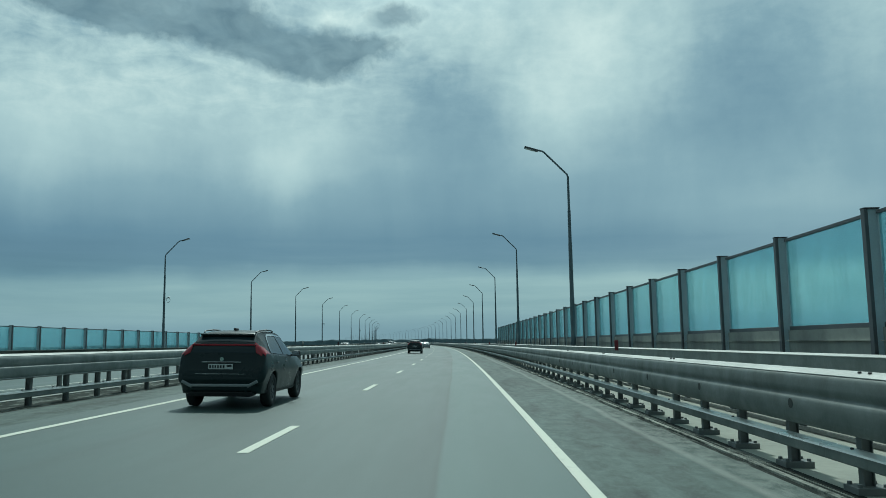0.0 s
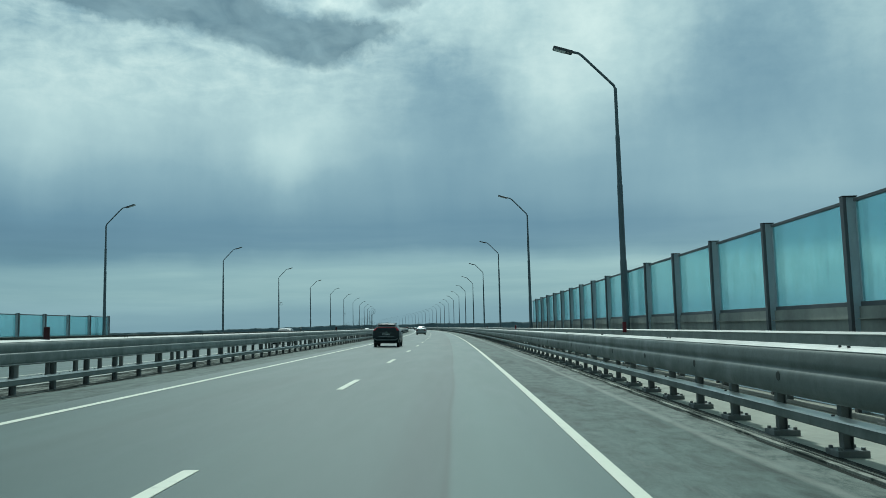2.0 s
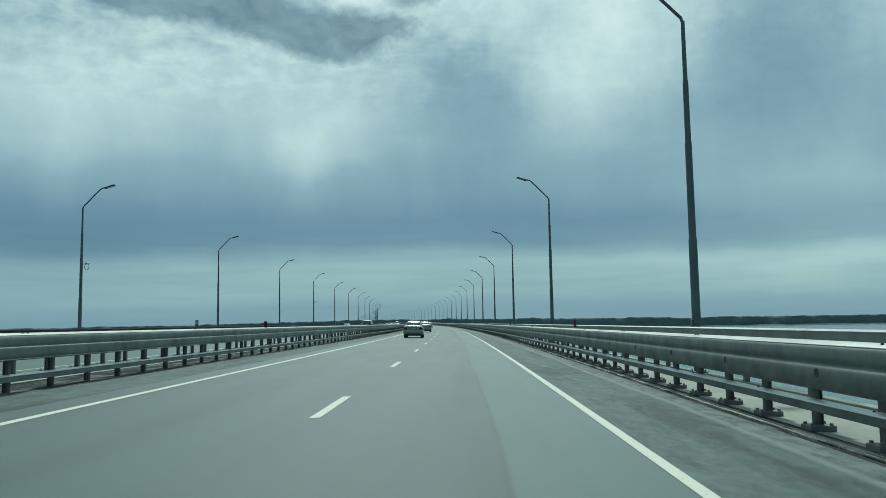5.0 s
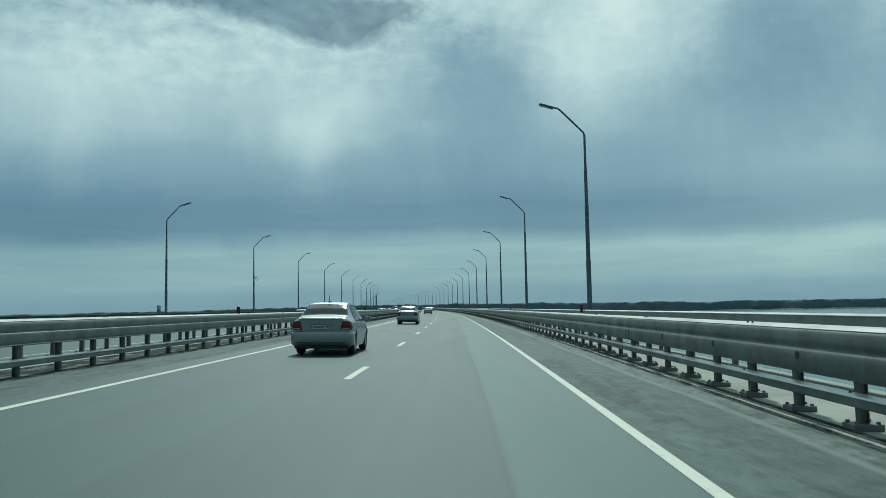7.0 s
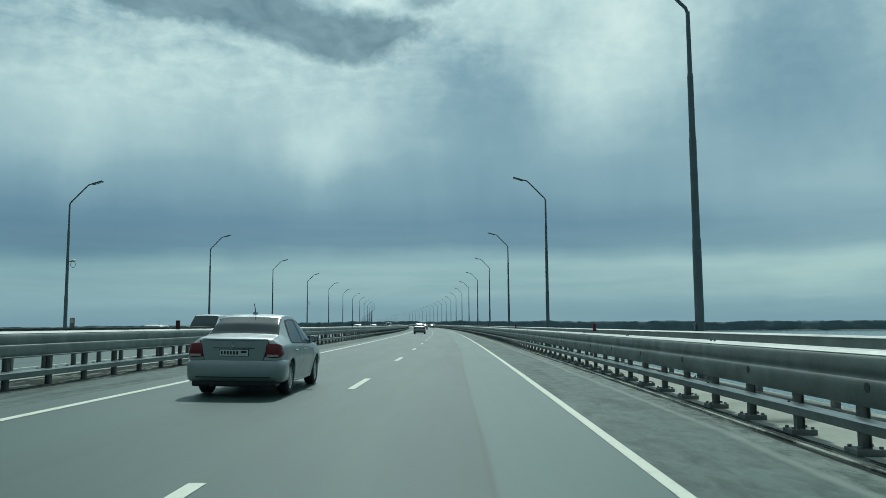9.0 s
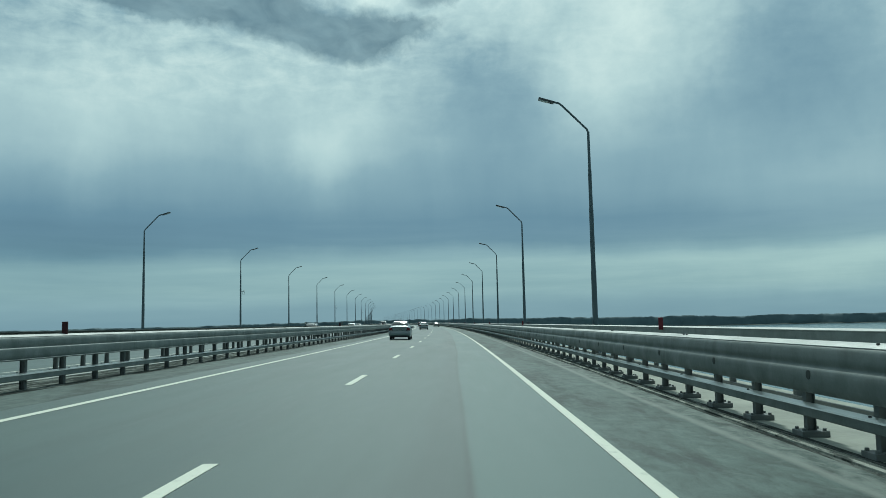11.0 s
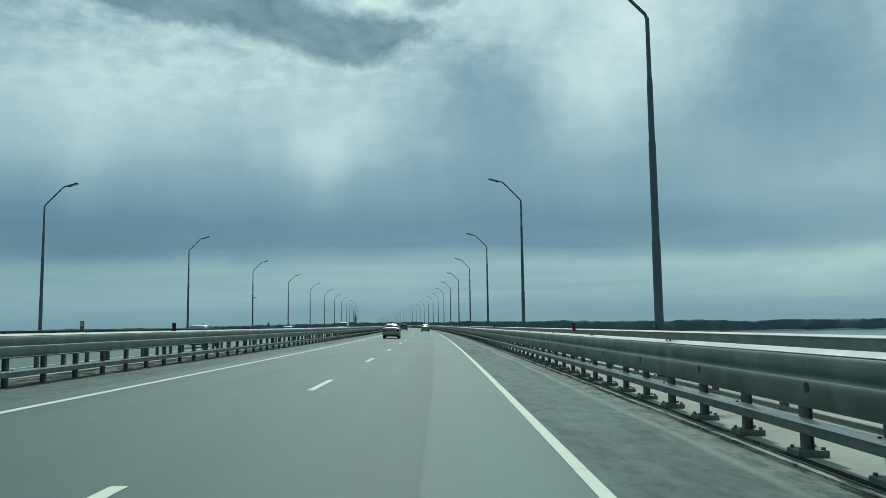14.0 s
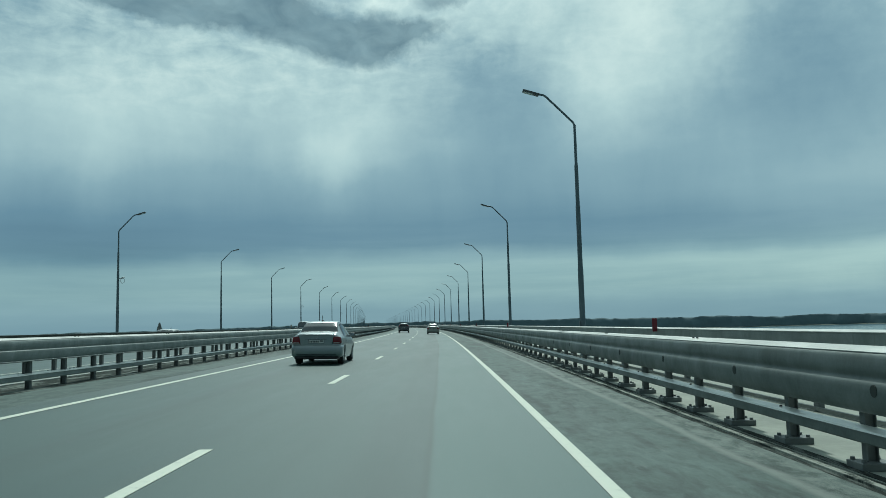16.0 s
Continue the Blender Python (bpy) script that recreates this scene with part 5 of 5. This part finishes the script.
def common_parts(ob, sh, paint, length, wheelbase, rear_axle, half, radius, spokes, alloy=None, floor_z=0.20):
    for wy in (rear_axle, rear_axle + wheelbase):
        for sgn in (1, -1):
            where = Matrix.Translation((sgn * (half - 0.13), wy, radius)) @ Matrix.Rotation(0 if sgn > 0 else math.pi, 4, "Z")
            wheel_parts(radius, 0.205, ob, where, spokes, alloy or ALLOY)
    bm = bmesh.new()
    add_box(bm, (-half + 0.26, 0.25, floor_z), (half - 0.26, length - 0.25, 0.55))
    part("underbody", bm, UNDER, ob)
    for wy in (rear_axle, rear_axle + wheelbase):
        bm = bmesh.new()
        for sgn in (1, -1):
            add_tube(bm, (sgn * (half - 0.50), wy, radius + 0.24), (sgn * (half - 0.22), wy, radius + 0.24), radius * 0.72, radius * 0.72, 20)
        part("wheel_well", bm, UNDER, ob)


def mirrors(ob, y, z, x, paint):
    for sgn in (1, -1):
        bm = bmesh.new()
        add_box(bm, (sgn * x - 0.09, y - 0.06, z - 0.065), (sgn * x + 0.09, y + 0.08, z + 0.065), 0.035)
        mir = part("mirror", bm, paint, ob)
        bm = bmesh.new()
        add_box(bm, (sgn * x - 0.075, y - 0.066, z - 0.05), (sgn * x + 0.075, y - 0.06, z + 0.05), 0.002)
        part("mirror_glass", bm, CHROME, mir)
        bm = bmesh.new()
        add_box(bm, (sgn * (x - 0.14) - 0.06, y, z - 0.06), (sgn * (x - 0.14) + 0.06, y + 0.05, z - 0.02), 0.01)
        part("mirror_arm", bm, DARK, mir)


def sedan(paint, label, spokes=10, detail=True):
    ob = empty("sedan")
    rear, base, radius, half = 0.93, 2.553, 0.305, 0.85
    sh = Shell(SEDAN, (rear, rear + base), radius)
    sh.body("body", paint, ob)
    sh.patch("window_seal", DARK, ob, (0.630, 1.165), lambda f: 0.0, lambda f: 2.50 + 0.1 * f, proud=0.004)
    sh.patch("rear_window", CAR_GLASS, ob, (0.648, 1.150), lambda f: 0.0, lambda f: 2.44 + 0.1 * f, proud=0.007, label="dark glossy rear window")
    sh.patch("windscreen", CAR_GLASS, ob, (2.55, 3.16), lambda f: 0.0, lambda f: 2.4)
    for sgn in (1, -1):
        sh.patch("rear_side_window", CAR_GLASS, ob, (0.98, 1.93), lambda f: 3.30 + 1.45 * max(0.0, 1 - f / 0.42) ** 2.0, lambda f: 4.93, (sgn,), 0.007)
        sh.patch("front_side_window", CAR_GLASS, ob, (2.01, 2.93), lambda f: 3.30 + 0.15 * f + 1.2 * max(0.0, (f - 0.7) / 0.3) ** 2, lambda f: 4.93, (sgn,), 0.007)
        sh.patch("window_seal", DARK, ob, (0.93, 1.955), lambda f: 3.16 + 1.5 * max(0.0, 1 - f / 0.42) ** 2.0, lambda f: 5.0, (sgn,), 0.0045)
        sh.patch("window_seal", DARK, ob, (1.985, 2.97), lambda f: 3.16 + 0.15 * f + 1.3 * max(0.0, (f - 0.7) / 0.3) ** 2, lambda f: 5.0, (sgn,), 0.0045)
        sh.patch("window_trim", DARK, ob, (0.95, 2.96), lambda f: 4.90, lambda f: 5.04, (sgn,), 0.010, 2)
        sh.patch("pillar_trim", DARK, ob, (1.925, 2.015), lambda f: 3.25, lambda f: 4.95, (sgn,), 0.009, 4)
        sh.patch("door_crease", UNDER, ob, (1.965, 1.975), lambda f: 5.1, lambda f: 9.4, (sgn,), 0.002, 8)
        sh.patch("door_seam", UNDER, ob, (2.985, 2.995), lambda f: 5.1, lambda f: 9.4, (sgn,), 0.002, 8)
        sh.patch("sill_strip", CHROME if detail else paint, ob, (1.30, 3.10), lambda f: 9.55, lambda f: 9.75, (sgn,), 0.004, 2)
        for y in (1.30, 2.16):
            x, z = sh.at(y, 6.4)
            rounded("door_handle", (sgn * (x + 0.004) - 0.018, y - 0.085, 0.775), (sgn * (x + 0.004) + 0.018, y + 0.085, 0.805), 0.010, paint, ob)
        # tail lamp wraps round the corner in one piece
        stations = ((0.556, 0.036, 0.935, 0.715), (0.62, 0.037, 0.942, 0.695), (0.70, 0.045, 0.940, 0.689), (0.760, 0.066, 0.932, 0.694), (0.796, 0.105, 0.922, 0.704),
                    (0.818, 0.150, 0.905, 0.718), (0.830, 0.200, 0.875, 0.735), (0.836, 0.245, 0.820, 0.755))
        bm = bmesh.new()
        rows = []
        for x, y, zt, zb in stations:
            side = min(1.0, max(0.0, (y - 0.05) / 0.2))
            line = []
            for f in (0.0, 0.12, 0.5, 0.88, 1.0):
                z = zb + (zt - zb) * f
                edge = 0.012 if f in (0.0, 1.0) else 0.0
                line.append(bm.verts.new((sgn * (x + 0.010 - side * (0.022 * f + edge)), y - 0.022 + (1 - side) * (edge + 0.010 * f), z)))
            rows.append(line)
        for p, q in zip(rows, rows[1:]):
            for k in range(4):
                bm.faces.new((p[k], p[k + 1], q[k + 1], q[k]))
        deep = bmesh.ops.extrude_face_region(bm, geom=list(bm.faces))
        bmesh.ops.translate(bm, verts=[v for v in deep["geom"] if isinstance(v, bmesh.types.BMVert)], vec=(-sgn * 0.035, 0.035, 0.0))
        lamp_ob = part("tail_lamp", bm, TAIL_RED, ob, "dark red wrap-around tail lamp", smooth=True)
        bm = bmesh.new()
        add_box(bm, (sgn * 0.675 - 0.100, 0.006, 0.708), (sgn * 0.675 + 0.100, 0.05, 0.750), 0.010)
        part("reversing_strip", bm, TAIL_CLEAR, lamp_ob, "pale reversing lamp strip")
    # boot lid, plate recess, bumper
    bm = bmesh.new()
    rim = ((-0.600, 0.985), (0.600, 0.985), (0.560, 0.86), (0.530, 0.72), (0.505, 0.640), (0.44, 0.606), (-0.44, 0.606), (-0.505, 0.640), (-0.530, 0.72), (-0.560, 0.86))
    outer = bm.faces.new([bm.verts.new((x, 0.022, z)) for x, z in rim])
    deep = bmesh.ops.extrude_face_region(bm, geom=[outer])
    bmesh.ops.translate(bm, verts=[v for v in deep["geom"] if isinstance(v, bmesh.types.BMVert)], vec=(0.0, 0.05, 0.0))
    bmesh.ops.bevel(bm, geom=[e for e in bm.edges if all(v.co.y < 0.05 for v in e.verts)], offset=0.010, segments=2, affect="EDGES")
    part("boot_lid", bm, paint, ob)
    bm = bmesh.new()
    edge = [(0.0, 0.014), (0.30, 0.017), (0.46, 0.026), (0.545, 0.048), (0.585, 0.085)]
    strip = []
    for x, y in [(-x, y) for x, y in edge[:0:-1]] + edge:
        strip.append([bm.verts.new((x, y + d, z)) for d, z in ((0.030, 0.960), (0.010, 0.975), (0.0, 1.000), (0.004, 1.014), (0.018, 1.022), (0.10, 1.030), (0.22, 1.036), (0.22, 0.99))])
    for p, q in zip(strip, strip[1:]):
        for k in range(7):
            bm.faces.new((p[k], p[k + 1], q[k + 1], q[k]))
    part("boot_lip", bm, paint, ob, "crisp folded edge of the boot lid", smooth=True)
    bm = bmesh.new()
    seam = [(x * 1.012, 0.770 + (z - 0.770) * 1.03) for x, z in rim]
    add_pipe(bm, [(x, 0.040, z) for x, z in seam[1:] + seam[:1]], 0.006, 6)
    part("boot_seam", bm, UNDER, ob)
    rounded("lip", (-0.36, 0.013, 0.850), (0.36, 0.05, 0.862), 0.005, UNDER, ob)
    number_plate(ob, 0.015, 0.775)
    bm = bmesh.new()
    add_pipe(bm, [(0.050 * math.cos(k * math.pi / 10), 0.016, 0.922 + 0.050 * math.sin(k * math.pi / 10)) for k in range(20)], 0.009, 6, True)
    part("badge", bm, CHROME, ob, "plain chrome ring badge")
    bm = bmesh.new()
    half_pts = [(0.864, 0.53), (0.868, 0.36), (0.864, 0.20), (0.842, 0.085), (0.775, 0.008), (0.64, -0.024), (0.40, -0.034)]
    rail_pts = [(-x, y) for x, y in half_pts] + [(0.0, -0.040)] + half_pts[::-1]
    rings = []
    for x, y in rail_pts:
        rings.append([bm.verts.new((x * k, y + d, z)) for k, d, z in ((0.930, 0.110, 0.655), (0.972, 0.062, 0.648), (0.986, 0.050, 0.636), (0.994, 0.040, 0.610), (1.0, 0.030, 0.565), (1.0, 0.028, 0.45), (0.996, 0.032, 0.375), (0.985, 0.045, 0.315), (0.965, 0.075, 0.280), (0.91, 0.13, 0.250), (0.80, 0.24, 0.232))])
    for ra, rb in zip(rings, rings[1:]):
        for k in range(10):
            bm.faces.new((ra[k], ra[k + 1], rb[k + 1], rb[k]))
    part("bumper", bm, paint, ob, smooth=True)
    rounded("bumper_groove", (-0.66, -0.006, 0.345), (0.66, 0.10, 0.362), 0.005, DARK, ob)
    rounded("diffuser", (-0.74, 0.060, 0.185), (0.74, 0.42, 0.285), 0.035, DARK, ob)
    bm = bmesh.new()
    add_tube(bm, (-0.38, 0.03, 0.205), (-0.38, 0.40, 0.205), 0.03, 0.03, 12)
    part("exhaust_pipe", bm, BOLT, ob)
    bm = bmesh.new()
    add_box(bm, (-0.035, 1.34, 1.472), (0.035, 1.50, 1.50), 0.012)
    ant = part("antenna_foot", bm, DARK, ob)
    bm = bmesh.new()
    add_tube(bm, (0, 1.42, 1.495), (0, 1.30, 1.665), 0.009, 0.006, 8)
    part("antenna", bm, DARK, ant, "short black roof antenna")
    mirrors(ob, 2.78, 0.985, 0.90, DARK)
    common_parts(ob, sh, paint, 4.39, base, rear, half, radius, spokes)
    return tagged(ob, label, "car")


def crossover(paint, label):
    ob = empty("crossover")
    rear, base, radius, half = 0.88, 2.67, 0.345, 0.90
    sh = Shell(CROSSOVER, (rear, rear + base), radius)
    sh.body("body", paint, ob)
    sh.patch("upper_rear_window", CAR_GLASS, ob, (0.315, 0.53), lambda f: 0.0, lambda f: 2.3, label="raked upper rear window")
    sh.patch("lower_rear_window", CAR_GLASS, ob, (0.172, 0.240), lambda f: 0.0, lambda f: 2.0, label="narrow lower rear window")
    sh.patch("windscreen", CAR_GLASS, ob, (2.47, 3.14), lambda f: 0.0, lambda f: 2.4)
    for sgn in (1, -1):
        sh.patch("rear_side_window", CAR_GLASS, ob, (0.72, 1.78), lambda f: 3.35 + 1.3 * max(0.0, 1 - f / 0.45) ** 1.6, lambda f: 4.92, (sgn,), 0.007)
        sh.patch("front_side_window", CAR_GLASS, ob, (1.86, 2.88), lambda f: 3.30 + 0.1 * f + 1.2 * max(0.0, (f - 0.7) / 0.3) ** 2, lambda f: 4.92, (sgn,), 0.007)
        sh.patch("chrome_trim", CHROME, ob, (0.70, 2.40), lambda f: 3.15 + 1.5 * max(0.0, 1 - f / 0.30) ** 1.6, lambda f: 3.30 + 1.5 * max(0.0, 1 - f / 0.30) ** 1.6, (sgn,), 0.011, 2, "bright chrome window trim")
        sh.patch("arch_cladding", DARK, ob, (0.42, 4.0), lambda f: 9.35, lambda f: 10.6, (sgn,), 0.010, 4)
        for y in (1.20, 2.05):
            x, z = sh.at(y, 6.4)
            rounded("door_handle", (sgn * (x + 0.004) - 0.018, y - 0.09, 0.90), (sgn * (x + 0.004) + 0.018, y + 0.09, 0.93), 0.010, paint, ob)
        sh.patch("tail_lamp", BAR_RED, ob, (0.205, 0.52), lambda f: 2.9 + 2.0 * f, lambda f: 5.3 + 0.3 * f, (sgn,), 0.014, 8, "red wrap-around tail lamp")
        sh.patch("tail_lamp_face", BAR_RED, ob, (0.175, 0.300), lambda f: 2.15, lambda f: 4.2, (sgn,), 0.014, 6, "red tail lamp")
        bm = bmesh.new()
        pts = [(sgn * 0.54, 0.62, 1.54), (sgn * 0.565, 0.75, 1.572), (sgn * 0.575, 1.3, 1.60), (sgn * 0.575, 1.75, 1.595), (sgn * 0.57, 1.95, 1.57)]
        add_pipe(bm, pts, 0.016, 8)
        part("roof_rail", bm, DULL_ALLOY, ob, "dull dark roof rail")
    rounded("light_bar", (-0.66, 0.218, 1.262), (0.66, 0.33, 1.298), 0.012, BAR_RED, ob, None, "red light bar across the tail")
    rounded("spoiler", (-0.56, 0.40, 1.470), (0.56, 0.70, 1.505), 0.015, paint, ob)
    rounded("garnish", (-0.40, 0.070, 0.925), (0.40, 0.12, 0.945), 0.006, CHROME, ob)
    number_plate(ob, 0.030, 0.845)
    bm = bmesh.new()
    add_tube(bm, (0, 0.13, 1.0), (0, 0.09, 0.995), 0.045, 0.045, 6)
    part("badge", bm, CHROME, ob, "plain chrome badge")
    rounded("seam_strip", (-0.50, -0.004, 0.695), (0.50, 0.05, 0.705), 0.003, CHROME, ob)
    rounded("bumper", (-0.78, -0.015, 0.52), (0.78, 0.26, 0.66), 0.055, paint, ob)
    rounded("skid_plate", (-0.60, -0.034, 0.445), (0.60, 0.10, 0.505), 0.022, SKID_SILVER, ob, None, "dull silver bumper skid plate")
    for sgn in (1, -1):
        wing = Matrix.Translation((sgn * 0.66, 0.0, 0.505)) @ Matrix.Rotation(radians(-28 * sgn), 4, "Y")
        rounded("skid_wing", (-0.12, -0.028, -0.032), (0.12, 0.10, 0.032), 0.018, SKID_SILVER, ob, wing)
    rounded("diffuser", (-0.66, 0.04, 0.245), (0.66, 0.42, 0.47), 0.07, DARK, ob)
    bm = bmesh.new()
    add_box(bm, (-0.03, 0.95, 1.585), (0.03, 1.16, 1.635), 0.014)
    part("antenna_fin", bm, DARK, ob, "black shark-fin antenna")
    mirrors(ob, 2.70, 1.08, 0.97, DARK)
    common_parts(ob, sh, paint, 4.41, base, rear, half, radius, 10, DULL_ALLOY, 0.36)
    return tagged(ob, label, "car")


def van(paint, label):
    ob = empty("van")
    rear, base, radius, half = 0.95, 3.0, 0.34, 0.96
    sh = Shell(VAN, (rear, rear + base), radius)
    sh.body("body", paint, ob)
    sh.patch("windscreen", CAR_GLASS, ob, (3.36, 4.22), lambda f: 0.0, lambda f: 2.5, label="dark raked windscreen")
    for sgn in (1, -1):
        sh.patch("rear_side_window", CAR_GLASS, ob, (0.45, 2.45), lambda f: 3.4, lambda f: 4.85, (sgn,), 0.007)
        sh.patch("front_side_window", CAR_GLASS, ob, (2.6, 3.7), lambda f: 3.4 + 0.9 * max(0.0, (f - 0.6) / 0.4), lambda f: 4.85, (sgn,), 0.007)
        rounded("headlamp", (sgn * 0.66 - 0.15, 4.66, 0.72), (sgn * 0.66 + 0.15, 4.86, 0.90), 0.04, TAIL_CLEAR, ob)
    rounded("grille", (-0.45, 4.86, 0.62), (0.45, 4.97, 0.78), 0.02, DARK, ob)
    mirrors(ob, 3.75, 1.25, 1.03, paint)
    common_parts(ob, sh, paint, 4.95, base, rear, half, radius, 8)
    return tagged(ob, label, "van")


def parked(ob, s, u, turn=0.0):
    ob.matrix_world = stand(s, u, ground_z(u) + 0.004, turn) @ Matrix.Rotation(math.atan(FALL) * (1 if u > MIDDLE else -1), 4, "Y") @ Matrix.Scale(0.96, 4)


dark_crossover = crossover(BLACK_PAINT, "dark crossover with red light bar in the passing lane")
tagged(dark_crossover, group="dark crossovers in the passing lane")
parked(dark_crossover, 16.9, -5.81)
# the same crossover again, a copy placed to fit the view further along
parked(copy_thing(dark_crossover, Matrix()), 93.0, -5.60)
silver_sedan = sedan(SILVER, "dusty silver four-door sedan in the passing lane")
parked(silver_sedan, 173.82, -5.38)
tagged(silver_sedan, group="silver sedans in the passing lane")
# copies of the one sedan, each placed to fit the camera's view
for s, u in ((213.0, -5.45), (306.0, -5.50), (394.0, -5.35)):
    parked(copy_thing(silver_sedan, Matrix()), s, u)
parked(sedan(BEIGE_PAINT, "beige-grey sedan far ahead in the driving lane", 8, False), 472.3, -1.55)
for s, u, thing in ((249.5, -16.3, van(WHITE_PAINT, "white passenger van coming along the opposite carriageway")),
                    (116.0, -16.3, sedan(WHITE_PAINT, "white car on the opposite carriageway behind the rails", 8, False)),
                    (333.0, -16.3, sedan(WHITE_PAINT, "white car passing on the opposite carriageway", 8, False)),
                    (372.0, -16.3, sedan(SILVER, "silver car on the opposite carriageway", 8, False)),
                    (250.0, -20.0, sedan(WHITE_PAINT, "white car far off on the opposite carriageway", 8, False)),
                    (462.0, -16.3, van(WHITE_PAINT, "white van far off on the opposite carriageway")),
                    (425.0, -20.0, sedan(WHITE_PAINT, "white car far along the opposite carriageway", 8, False))):
    parked(thing, s, u, 180)
parked(crossover(GREY_PAINT, "dark crossover far ahead in the passing lane"), 494.0, -5.95)
